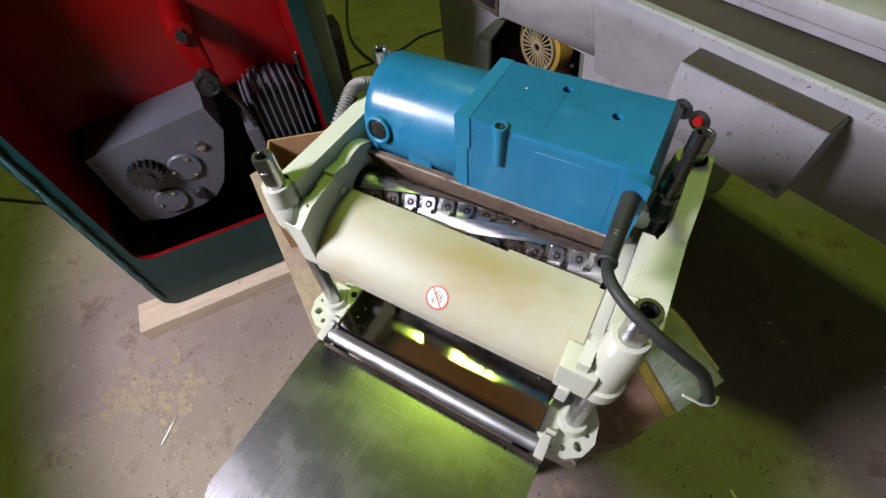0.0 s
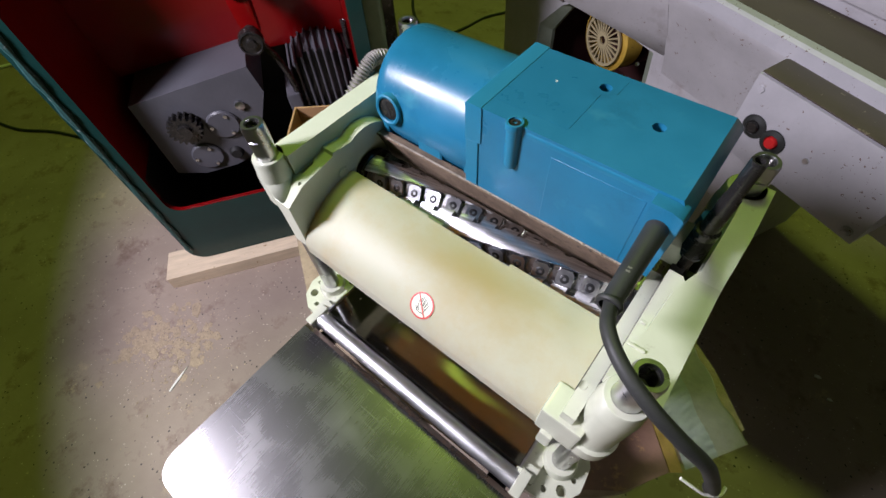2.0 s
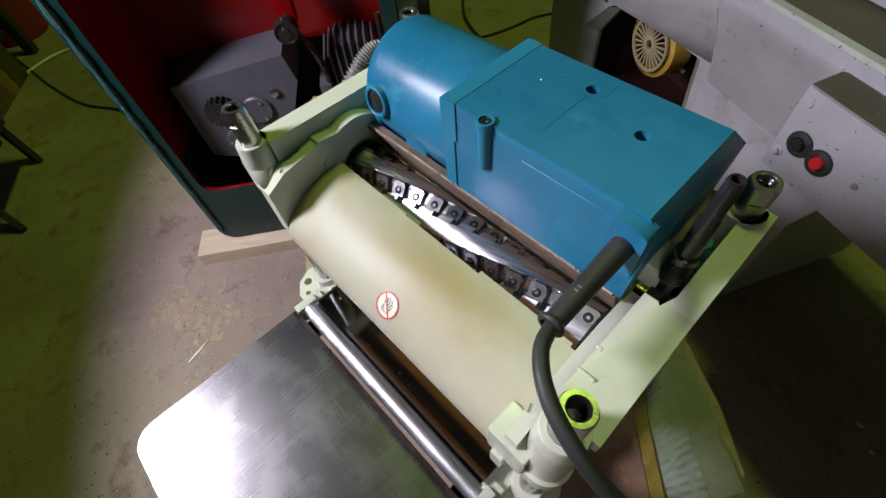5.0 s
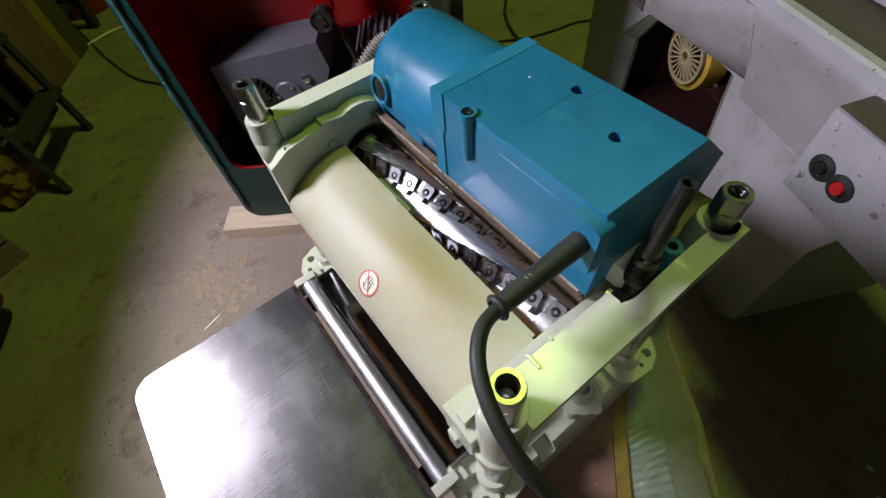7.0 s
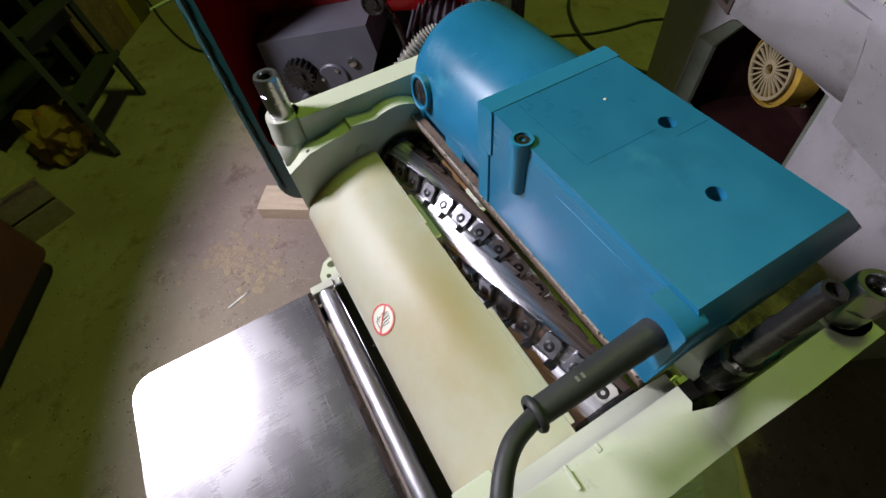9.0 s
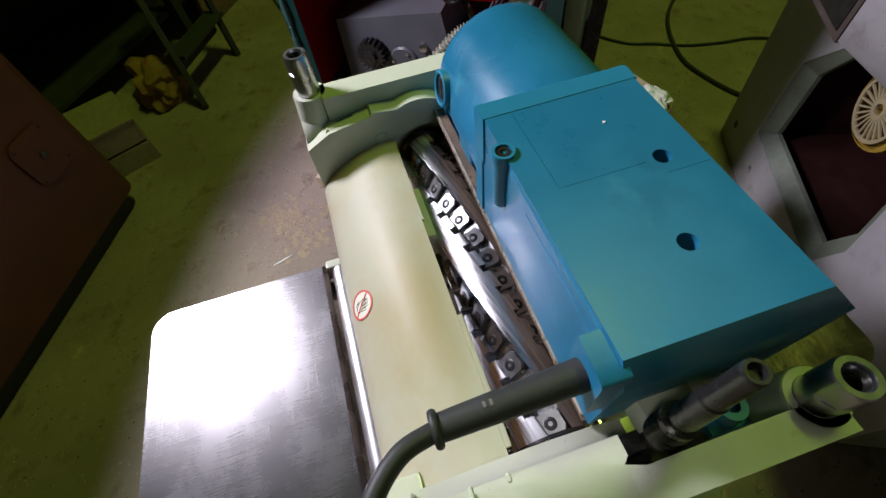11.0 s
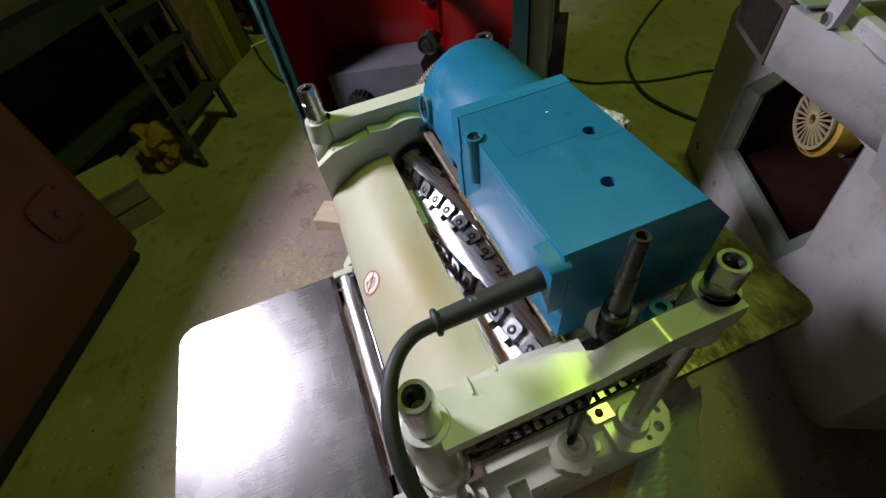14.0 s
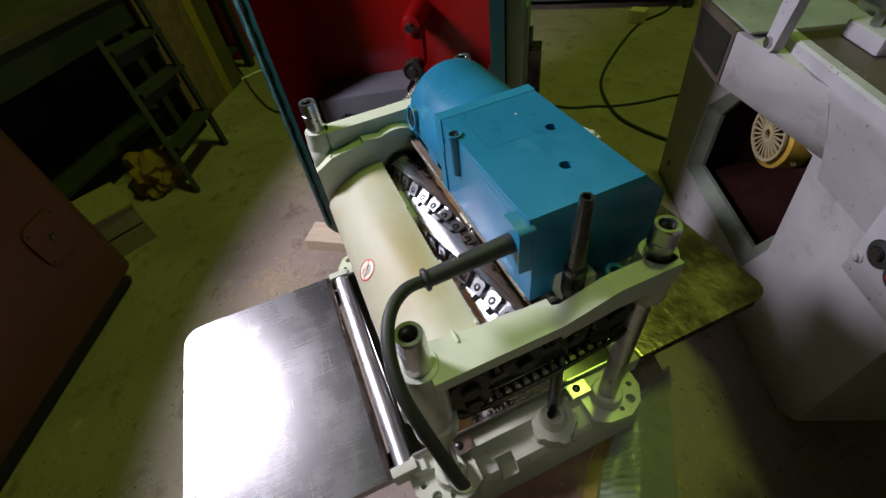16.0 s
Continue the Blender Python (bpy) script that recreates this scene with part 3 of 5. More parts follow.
def surface_planer():
    top = thing("surface_planer", "large grey enamelled cast-iron surface planer with rusty brown table", "woodworking machine")
    top.matrix_world = JM
    outline = [(-0.03, 0), (1.0, 0), (1.045, 0.05), (1.05, 0.38), (1.08, 0.48), (1.20, 0.54), (1.35, 0.565), (1.48, 0.55), (2.6, 0.55), (2.6, 0.73), (0.46, 0.73), (0.40, 0.70), (0.27, 0.64), (0.02, 0.62), (-0.07, 0.52), (-0.06, 0.44)]
    body = part("body", prism(bmn(), outline, "y", 0, 0.42, 0.012), JOINT, top)
    wide = [(0.165, 0.165), (0.64, 0.155), (0.69, 0.28), (0.655, 0.548), (0.35, 0.548), (0.27, 0.505), (0.165, 0.40)]
    tight = [(0.20, 0.19), (0.60, 0.19), (0.645, 0.29), (0.612, 0.535), (0.352, 0.540), (0.28, 0.495), (0.20, 0.385)]
    cut(body, prism(bmn(), wide, "y", -0.1, 0.0365))
    cut(body, prism(bmn(), [(0.155, 0.155), (0.65, 0.145), (0.70, 0.28), (0.675, 0.57), (0.34, 0.57), (0.26, 0.52), (0.155, 0.41)], "y", 0.036, 0.36))
    cut(body, rod(rod(bmn(), (0.035, -0.05, 0.086), (0.035, 0.03, 0.086), 0.014), (0.237, -0.05, 0.076), (0.237, 0.03, 0.076), 0.012))
    body.data.materials.append(MAROON)
    for p in body.data.polygons:
        c = p.center
        if 0.15 < c.x < 0.71 and 0.14 < c.z < 0.58 and 0.05 < c.y < 0.37:
            p.material_index = 1
    bm = bmn()
    loops = [[bm.verts.new((x, y, z)) for x, z in pts] for pts, y in ((wide, 0.003), (tight, 0.034), (tight, 0.046), (wide, 0.046))]
    for p, q in zip(loops, loops[1:] + loops[:1]):
        for i in range(len(wide)):
            bm.faces.new((p[i], p[(i + 1) % len(wide)], q[(i + 1) % len(wide)], q[i]))
    part("opening_rim", bm, RIM, top, "broad worn greenish bevel round the opening", 20)
    # motor with its fan cover inside
    part("motor_body", turn(bmn(), [(0, -0.30), (0.085, -0.30), (0.095, -0.28), (0.095, -0.06), (0.085, -0.045), (0, -0.045)], Matrix.Translation((0.43, 0.06, 0.455)) @ pose(0, 0, 0, 90, 0, 0), 28), MAROON, top, "dark maroon electric motor")
    part("fan_cover", turn(bmn(), [(0.085, 0.0), (0.092, 0.004), (0.094, 0.06), (0.088, 0.06), (0.084, 0.01), (0.07, 0.004), (0.07, 0.0)], Matrix.Translation((0.435, 0.045, 0.463)) @ pose(0, 0, 0, -90, 0, 0), 32), YELLOW, top, "ochre yellow fan cover")
    bm = bmn()
    g = Matrix.Translation((0.435, 0.043, 0.463)) @ pose(0, 0, 0, 90, 0, 0)
    turn(bm, [(0.066, 0), (0.074, 0), (0.074, 0.006), (0.066, 0.006)], g, 36, close=True)
    turn(bm, [(0.012, 0), (0.022, 0), (0.022, 0.006), (0.012, 0.006)], g, 24, close=True)
    for i in range(24):
        box(bm, 0.02, 0.068, -0.0022, 0.0022, 0.001, 0.005, m=g @ pose(0, 0, 0, 0, 0, 15 * i))
    part("fan_grille", bm, GRILLE, top, "tan radial fan grille")
    # flared top, table with pale edge strip, dark end
    part("flare", prism(bmn(), [(0.004, 0.50), (-0.010, 0.56), (-0.034, 0.63), (-0.064, 0.70), (-0.078, 0.724), (-0.078, 0.738), (0.01, 0.738), (0.01, 0.50)], "x", 0.698, 2.6, 0.003), JOINT, top)
    part("table_edge", prism(bmn(), [(-0.074, 0.737), (-0.085, 0.739), (-0.085, 0.763), (-0.080, 0.768), (-0.062, 0.768), (-0.062, 0.737)], "x", 0.50, 2.6, 0.002), JOINT_EDGE, top, "worn pale grey table edge")
    part("table", box(bmn(), 0.50, 2.6, -0.062, 0.06, 0.70, 0.766, 0.003), TABLETOP, top, "rusty brown cast-iron table")
    raised = part("raised_table", prism(bmn(), [(0.085, 0.74), (0.085, 0.781), (0.054, 0.786), (0.050, 0.806), (0.058, 0.822), (0.09, 0.832), (0.42, 0.845), (0.42, 0.70)], "x", 0.62, 2.6, 0.006), JOINT, top)
    part("bearing_block", box(bmn(), 0.55, 0.66, 0.0, 0.08, 0.766, 0.80, 0.008), JOINT_EDGE, raised)
    part("shaft", rod(bmn(), (0.50, 0.06, 0.815), (0.72, 0.06, 0.815), 0.024, 20, chamfer=0.004), STEEL, raised, "grey steel shaft end")
    part("bolt", rod(bmn(), (0.60, 0.02, 0.80), (0.60, 0.02, 0.825), 0.011, 6), STEEL, raised)
    part("table_end", prism(bmn(), [(0.27, 0.635), (0.45, 0.625), (0.452, 0.752), (0.24, 0.755)], "y", -0.15, 0.14, 0.006), TABLETOP, top, "dark scuffed table end")
    part("end_panel", prism(bmn(), [(0.281, 0.650), (0.436, 0.641), (0.438, 0.737), (0.259, 0.740)], "y", -0.1525, -0.148, 0.001), ROUGH_BLACK, top, "grimy blackened end panel")
    part("end_plate", box(bmn(), 0.26, 0.49, -0.14, 0.12, 0.756, 0.762, 0.002), RIM, top, "dull steel plate")
    part("bracket", hull(bmn(), [(0.453, -0.148, 0.63), (0.453, -0.148, 0.75), (0.42, 0.01, 0.552), (0.453, 0.02, 0.75), (0.70, -0.074, 0.732), (0.70, -0.066, 0.70), (0.70, -0.030, 0.62), (0.70, 0.01, 0.552), (0.70, 0.02, 0.732)]), JOINT, top)
    lever = part("lever", prism(bmn(), arc(0.545, 0.762, 0.019, 180, 360, 8) + arc(0.556, 0.855, 0.024, 0, 180, 8), "y", -0.126, -0.106, 0.005), JOINT_EDGE, top, "worn grey lever")
    part("bolt", rod(bmn(), (0.545, -0.125, 0.762), (0.545, -0.134, 0.762), 0.011, 6), STEEL, lever)
    # switch box
    sw = part("switch_box", prism(bmn(), [(0.0, 0.60), (-0.14, 0.575), (-0.15, 0.735), (-0.10, 0.742), (0.0, 0.70)], "x", 0.995, 1.275, 0.006), JOINT_EDGE, top, "scratched grey sheet-metal switch box")
    part("rusty_top", prism(bmn(), [(-0.148, 0.738), (-0.10, 0.7445), (-0.002, 0.704), (-0.002, 0.7065), (-0.10, 0.747), (-0.149, 0.7405)], "x", 0.997, 1.273, 0.0005, 1), TABLETOP, sw, "rust-brown top")
    for x, z in ((1.012, 0.713), (1.262, 0.70), (1.258, 0.592), (1.01, 0.615)):
        part("bolt", rod(rod(bmn(), (x, -0.138, z), (x, -0.1455, z), 0.0095, 18, chamfer=0.001), (x, -0.140, z), (x, -0.151, z), 0.0065, 6, chamfer=0.001), JOINT_EDGE, sw)
    for x, z, mt, lab in ((1.036, 0.65, DARKSTEEL, "black push button"), (1.078, 0.645, REDBTN, "red push button")):
        part("collar", turn(bmn(), [(0.012, 0), (0.021, 0), (0.0215, 0.008), (0.013, 0.011)], Matrix.Translation((x, -0.140, z)) @ pose(0, 0, 0, 90, 0, 0), 20), RUBBER, sw, "knurled black collar")
        bm = bmn()
        for k in range(32):
            a = 2 * math.pi * k / 32
            box(bm, -0.0011, 0.0011, 0.0195, 0.0223, 0.0, 0.0085, 0.0005, 1, m=Matrix.Translation((x, -0.140, z)) @ pose(0, 0, 0, 90, 0, 0) @ pose(0, 0, 0, 0, 0, math.degrees(a)))
        part("knurl", bm, RUBBER, sw)
        part("push_button", turn(bmn(), [(0, 0.015), (0.009, 0.015), (0.0115, 0.012), (0.0115, 0)], Matrix.Translation((x, -0.140, z)) @ pose(0, 0, 0, 90, 0, 0), 20), mt, sw, lab)
    for x, z in ((0.62, 0.50), (1.14, 0.652)):
        part("screw", rod(bmn(), (x, 0.0 if x < 1 else -0.142, z), (x, -0.006 if x < 1 else -0.148, z), 0.005, 8), STEEL, top)
    return top


surface_planer()

# ---- dark green machine housing with a red inside ----
RO, RR, RN = Vector((-1.0, -0.17, 0)), Vector((0.569, 0.822, 0)), Vector((0.822, -0.569, 0))
RM = Matrix(((RR.x, -RN.x, 0, RO.x), (RR.y, -RN.y, 0, RO.y), (0, 0, 1, 0), (0, 0, 0, 1)))  # x along the opening, y into it


def ring_y(x, y, z, r, n=14):
    return [(x + r * math.cos(2 * math.pi * k / n), y, z + r * math.sin(2 * math.pi * k / n)) for k in range(n)]


def machine_housing():
    top = thing("machine_housing", "dark green cast machine housing, open, with gloss red inside", "machine base")
    top.matrix_world = RM
    outer = rounded(0.0, 0.69, 0.055, 1.25, 0.05, 0.05, 0.04, 0.04)
    body_shell = part("hull", prism(bmn(), outer, "y", 0.0, 0.42, 0.008), [DKGREEN, RED, ROUGH_BLACK], top)
    inner = rounded(0.045, 0.655, 0.275, 1.2, 0.04, 0.04, 0.03, 0.03)
    cut(body_shell, prism(bmn(), inner, "y", -0.05, 0.39))
    cut(body_shell, box(bmn(), 0.03, 0.66, 0.014, 0.39, 0.08, 0.4))
    # red inside; the lowest chamber and the back wall are coloured black
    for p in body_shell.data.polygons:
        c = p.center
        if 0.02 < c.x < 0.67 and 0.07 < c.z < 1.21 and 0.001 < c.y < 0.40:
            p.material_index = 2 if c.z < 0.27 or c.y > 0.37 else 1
    # the red partition above the gear chamber
    part("red_partition", prism(bmn(), [(0.245, 0.555), (0.235, 0.585), (0.215, 1.2), (0.255, 1.2), (0.275, 0.555)], "x", 0.046, 0.654, 0.004), RED, top, "gloss red sheet partition")
    part("red_ledge", box(bmn(), 0.05, 0.655, 0.006, 0.012, 0.268, 0.277, 0.002), RED, top)
    bm = bmn()
    tube(bm, [(0.012, -0.004, 0.10), (0.014, -0.004, 0.5), (0.018, -0.004, 0.9), (0.02, -0.004, 1.2)], lambda t: 0.007 + 0.0025 * math.sin(t * 90), 8, 16)
    part("chipped_edge", bm, CHIPPED, top, "edge with the paint chipped off")
    # arm with two bolts
    arm = part("arm", hull(bmn(), ring_y(0.425, 0.15, 0.768, 0.03) + ring_y(0.425, 0.132, 0.768, 0.027) + ring_y(0.432, 0.13, 0.668, 0.022) + ring_y(0.432, 0.112, 0.668, 0.02)), RED, top, "red tensioner arm")
    part("hub", turn(bmn(), [(0.0, 0.035), (0.016, 0.035), (0.026, 0.03), (0.03, 0.0), (0.032, -0.03), (0.036, -0.10)], Matrix.Translation((0.425, 0.14, 0.768)) @ pose(0, 0, 0, 90, 0, 0), 20), RED, arm)
    part("nut", rod(bmn(), (0.425, 0.107, 0.768), (0.425, 0.09, 0.768), 0.012, 6), DARKSTEEL, arm)
    part("knob", turn(bmn(), [(0, 0.012), (0.010, 0.012), (0.012, 0.006), (0.022, 0.006), (0.024, 0.009), (0.028, 0.007), (0.029, 0.0), (0.029, -0.014), (0.016, -0.015), (0.016, -0.06), (0, -0.06)], Matrix.Translation((0.430, 0.062, 0.668)) @ pose(0, 0, 0, 90, 0, 0), 24), DARKSTEEL, arm, "black pulley knob")
    part("pipe", tube(bmn(), [(0.445, 0.10, 0.64), (0.47, 0.09, 0.60), (0.485, 0.10, 0.52), (0.48, 0.12, 0.44)], 0.009, 10), DARKSTEEL, top, "black pipe elbow")
    # gearbox
    gb = part("gearbox", prism(bmn(), [(0.09, 0.335), (0.16, 0.312), (0.25, 0.318), (0.30, 0.335), (0.335, 0.37), (0.36, 0.42), (0.405, 0.525), (0.39, 0.60), (0.09, 0.56)], "y", 0.09, 0.36, 0.014), GREYCAST, top, "grey painted gearbox casting")
    for x, z, r in ((0.273, 0.459, 0.042), (0.192, 0.372, 0.042)):
        part("cover_plate", turn(bmn(), [(0, 0.008), (r - 0.004, 0.008), (r, 0.004), (r, -0.01)], Matrix.Translation((x, 0.09, z)) @ pose(0, 0, 0, 90, 0, 0), 32), GREYCAST, gb)
        for k in range(3):
            a = radians(60 + 120 * k)
            part("screw", rod(bmn(), (x + 0.03 * math.cos(a), 0.083, z + 0.03 * math.sin(a)), (x + 0.03 * math.cos(a), 0.078, z + 0.03 * math.sin(a)), 0.005, 8), STEEL, gb)
    part("plug", turn(bmn(), [(0, 0.012), (0.014, 0.012), (0.017, 0.006), (0.02, 0.0), (0.02, -0.01)], Matrix.Translation((0.267, 0.09, 0.362)) @ pose(0, 0, 0, 90, 0, 0), 20), BLACKHOLE, gb, "black plug")
    part("bolt", turn(bmn(), [(0, 0.010), (0.006, 0.010), (0.012, 0.008), (0.013, -0.01)], Matrix.Translation((0.335, 0.09, 0.505)) @ pose(0, 0, 0, 90, 0, 0), 16), STEEL, gb)
    bm = bmn()
    teeth = []
    for k in range(18):
        for d, r in ((0, 0.034), (0.25, 0.042), (0.5, 0.042), (0.75, 0.034)):
            a = 2 * math.pi * (k + d) / 18
            teeth.append((0.186 + r * math.cos(a), 0.48 + r * math.sin(a)))
    prism(bm, teeth, "y", 0.06, 0.088, 0)
    rod(bm, (0.186, 0.05, 0.48), (0.186, 0.09, 0.48), 0.018)
    part("gear_wheel", bm, DARKSTEEL, gb, "oily dark gear wheel")
    # finned motor
    mo = part("motor", turn(bmn(), [(0, 0), (0.05, 0.0), (0.085, 0.02), (0.085, 0.25), (0, 0.25)], Matrix.Translation((0.56, 0.12, 0.50)) @ pose(0, 0, 0, -90, 0, 0), 28), GREYCAST, top, "grey finned electric motor")
    for k in range(9):
        x = 0.485 + 0.019 * k
        h = math.sqrt(max(0.0, 0.094 ** 2 - (x - 0.56) ** 2))
        part("fin", box(bmn(), x - 0.003, x + 0.003, 0.105, 0.33, 0.50 - h, 0.50 + h, 0.002), GREYCAST, mo)
    part("flange", box(bmn(), 0.455, 0.49, 0.09, 0.2, 0.40, 0.50, 0.006), GREYCAST, mo)
    part("spring", tube(bmn(), [(0.645 + 0.006 * math.cos(k * 1.57), 0.08 + 0.006 * math.sin(k * 1.57), 0.60 + 0.0012 * k) for k in range(60)], 0.0018, 6, 2), DARKSTEEL, top, "thin coil spring")
    # outside boss with clamp on the far side
    side = part("side_plate", rounded_plate(), mat("light_green_plate", (0.16, 0.22, 0.13), 0.45, vary=0.2, scale=20, dark=(0.3, 0.34, 0.2), dark_at=0.64), top, "pale green worn side plate")
    part("clamp", rod(box(bmn(), 0.735, 0.775, 0.10, 0.16, 0.46, 0.70, 0.004), (0.745, 0.12, 0.70), (0.745, 0.12, 0.75), 0.007), DARKSTEEL, top)
    return top


def rounded_plate():
    bm = bmn()
    box(bm, 0.69, 0.735, 0.02, 0.20, 0.50, 1.2, 0.012)
    box(bm, 0.70, 0.742, 0.06, 0.16, 0.62, 0.82, 0.01)
    return bm


machine_housing()


def timber(name, label, x0, x1, y0, y1, z0, z1, m):
    ob = tagged(link(name, box(bmn(), x0, x1, y0, y1, z0, z1, 0.003), WOOD), label, "wood block", "blocks under the machine housing")
    ob.matrix_world = m
    return ob


timber("timber_block", "raw pine block with sawn ends under the machine housing", -0.09, 0.62, -0.05, 0.06, 0.0, 0.052, RM)
timber("timber_block", "raw pine block under the machine housing", 0.1, 0.6, 0.30, 0.40, 0.0, 0.052, RM)

# ---- bench planer ----
PX, PY = 0.184, 0.105
planer = thing("thickness_planer", "portable thickness planer, teal motor, pale green frame, hood open", "planer")
planer.location = (0, 0, 0.585)
SHIFT = Matrix.Translation((0, 0, -0.585))


def pp(name, bm, material, parent=planer, label="", smooth=40):
    """A part of the planer; given in room heights, moved into the planer's own space."""
    bmesh.ops.transform(bm, matrix=SHIFT, verts=bm.verts)
    return part(name, bm, material, parent, label, smooth)


# columns
for sx in (-1, 1):
    for sy in (-1, 1):
        bm = bmn()
        turn(bm, [(0.0106, 0.64), (0.0106, 0.925), (0.0109, 0.927), (0.0109, 0.947), (0.0098, 0.950), (0.0070, 0.950), (0.0062, 0.948), (0.0062, 0.915), (0, 0.915)], Matrix.Translation((sx * PX, sy * PY, 0)), 28)
        col = pp("column", bm, STEEL, label="turned steel guide column")
        # wrench flats at the head
        for s in (-1, 1):
            k = bmn()
            box(k, -0.02, 0.02, s * 0.0097 if s > 0 else -0.03, 0.03 if s > 0 else -0.0097, 0.934 - 0.585, 0.96 - 0.585, m=Matrix.Translation((sx * PX, sy * PY, 0)) @ pose(0, 0, 0, 0, 0, 25))
            cut(col, k)
        bm = bmn()
        for k in range(7):
            z = 0.929 + 0.0027 * k
            turn(bm, [(0.0062, z), (0.0053, z + 0.0013), (0.0062, z + 0.0026)], Matrix.Translation((sx * PX, sy * PY, 0)), 16)
        pp("thread", bm, DARKSTEEL, col)


def base_corner(sx, sy):
    """A cast foot with the column's boss and its bolt holes."""
    bm = bmn()
    x0, y0 = sx * PX, sy * PY
    out = [(0.150, 0.075), (0.205, 0.075), (0.214, 0.09), (0.217, 0.118), (0.208, 0.138), (0.190, 0.150), (0.162, 0.152), (0.150, 0.145)]
    prism(bm, [(sx * a, sy * b) for a, b in out], "z", 0.64, 0.657, 0.003)
    turn(bm, [(0.021, 0.645), (0.018, 0.668), (0.0165, 0.671), (0.0107, 0.671)], Matrix.Translation((x0, y0, 0)), 24)
    box(bm, min(sx * .152, sx * .172), max(sx * .152, sx * .172), min(sy * .128, sy * .146), max(sy * .128, sy * .146), 0.65, 0.669, 0.002)
    ob = pp("base_corner", bm, GREEN)
    k = bmn()
    for a, b, r in ((0.2, 0.129, 0.0058), (0.184, 0.139, 0.0035), (0.206, 0.112, 0.003)):
        rod(k, (sx * a, sy * b, 0.60 - 0.585), (sx * a, sy * b, 0.70 - 0.585), r, 14)
    return cut(ob, k)


for sx in (-1, 1):
    for sy in (-1, 1):
        base_corner(sx, sy)
    # side rails of the base
    bm = bmn()
    prism(bm, [(sx * 0.150, 0.588), (sx * 0.212, 0.588), (sx * 0.207, 0.632), (sx * 0.200, 0.642), (sx * 0.178, 0.648), (sx * 0.172, 0.662), (sx * 0.150, 0.664)], "y", -0.142, 0.142, 0.003)
    rail = pp("base_rail", bm, GREEN)
    k = bmn()
    box(k, *sorted((sx * 0.188, sx * 0.23)), -0.052, -0.03, 0.625 - 0.585, 0.66 - 0.585)
    cut(rail, k)
for y0, y1 in ((-0.150, -0.140), (0.140, 0.150)):
    pp("base_crossbar", box(bmn(), -0.16, 0.16, y0, y1, 0.588, 0.655, 0.003), GREEN)
for x in (-0.15, 0.15):
    s = 1 if x > 0 else -1
    for y in (-0.085, 0.075):
        pp("bed_clip", box(bmn(), x + s * 0.002, x + s * 0.024, y - 0.016, y + 0.016, 0.663, 0.6655, 0.001), STEEL, label="small steel bed clip")
        pp("screw", turn(bmn(), [(0, 0.668), (0.003, 0.668), (0.005, 0.6665), (0.005, 0.665)], Matrix.Translation((x + s * 0.014, y, 0)), 12), DARKSTEEL)
pp("bed", box(bmn(), -0.152, 0.152, -0.139, 0.139, 0.655, 0.670, 0.0015), BED, label="smooth steel planer bed")
pp("bed_edge", box(bmn(), 0.152, 0.1545, -0.139, 0.139, 0.655, 0.674, 0.0005), STEEL)
pp("bed_edge", box(bmn(), -0.1545, -0.152, -0.139, 0.139, 0.655, 0.674, 0.0005), STEEL)
for y in (-0.1515, 0.1515):
    pp("bed_roller", rod(bmn(), (-0.158, y, 0.662), (0.158, y, 0.662), 0.0108, 28, chamfer=0.001), CHROME, label="polished steel bed roller")
    for x in (-0.162, 0.162):
        pp("roller_bracket", box(bmn(), x - 0.006, x + 0.006, y - 0.016, y + 0.014, 0.645, 0.674, 0.002), GREEN)


def side_table(y0, y1, outer):
    """A folding sheet table with rounded outer corners and a folded lip."""
    r = 0.026
    cor = (r, r, 0.001, 0.001) if outer < 0 else (0.001, 0.001, r, r)
    bm = bmn()
    ye = y1 if outer < 0 else y0
    s = 1 if outer < 0 else -1
    ya = ye - s * 0.006
    prism(bm, rounded(-0.163, 0.166, min(y0, ya) if outer < 0 else ya, ya if outer < 0 else y1, *cor), "z", 0.6695, 0.672, 0.0008, 1)

    surface = SHEET if outer < 0 else DIRTY_SHEET
    ob = pp("infeed_table" if outer < 0 else "outfeed_table", bm, surface, label="brushed stainless extension table, scratched" if outer < 0 else "grimy stainless extension table")
    # brown strip beside the roller: the dark hood's reflection put into its colour
    pp("edge_strip", prism(bmn(), [(ya, 0.6714), (ye - s * 0.002, 0.6712), (ye, 0.6700), (ye, 0.6680), (ya, 0.6690)], "x", -0.163, 0.166, 0), DIRTY_SHEET, ob, "edge strip toned brown for the hood's reflection")
    pp("folded_lip", box(bmn(), -0.160, 0.163, min(ye, ye - s * 0.002), max(ye, ye - s * 0.002), 0.642, 0.6694), surface, ob)
    for x in (-0.1625, 0.1635):
        pp("side_lip", box(bmn(), x, x + 0.002, y0 + (r if outer < 0 else 0.002), y1 - (0.002 if outer < 0 else r), 0.655, 0.6694), surface, ob)
    for x in (-0.14, 0.14):
        pp("hinge_arm", box(bmn(), x - 0.012, x + 0.012, min(ye, ye + s * 0.03), max(ye, ye + s * 0.03), 0.636, 0.648, 0.002), DARKSTEEL, ob)
    return ob


side_table(-0.395, -0.167, -1)
side_table(0.167, 0.388, 1)

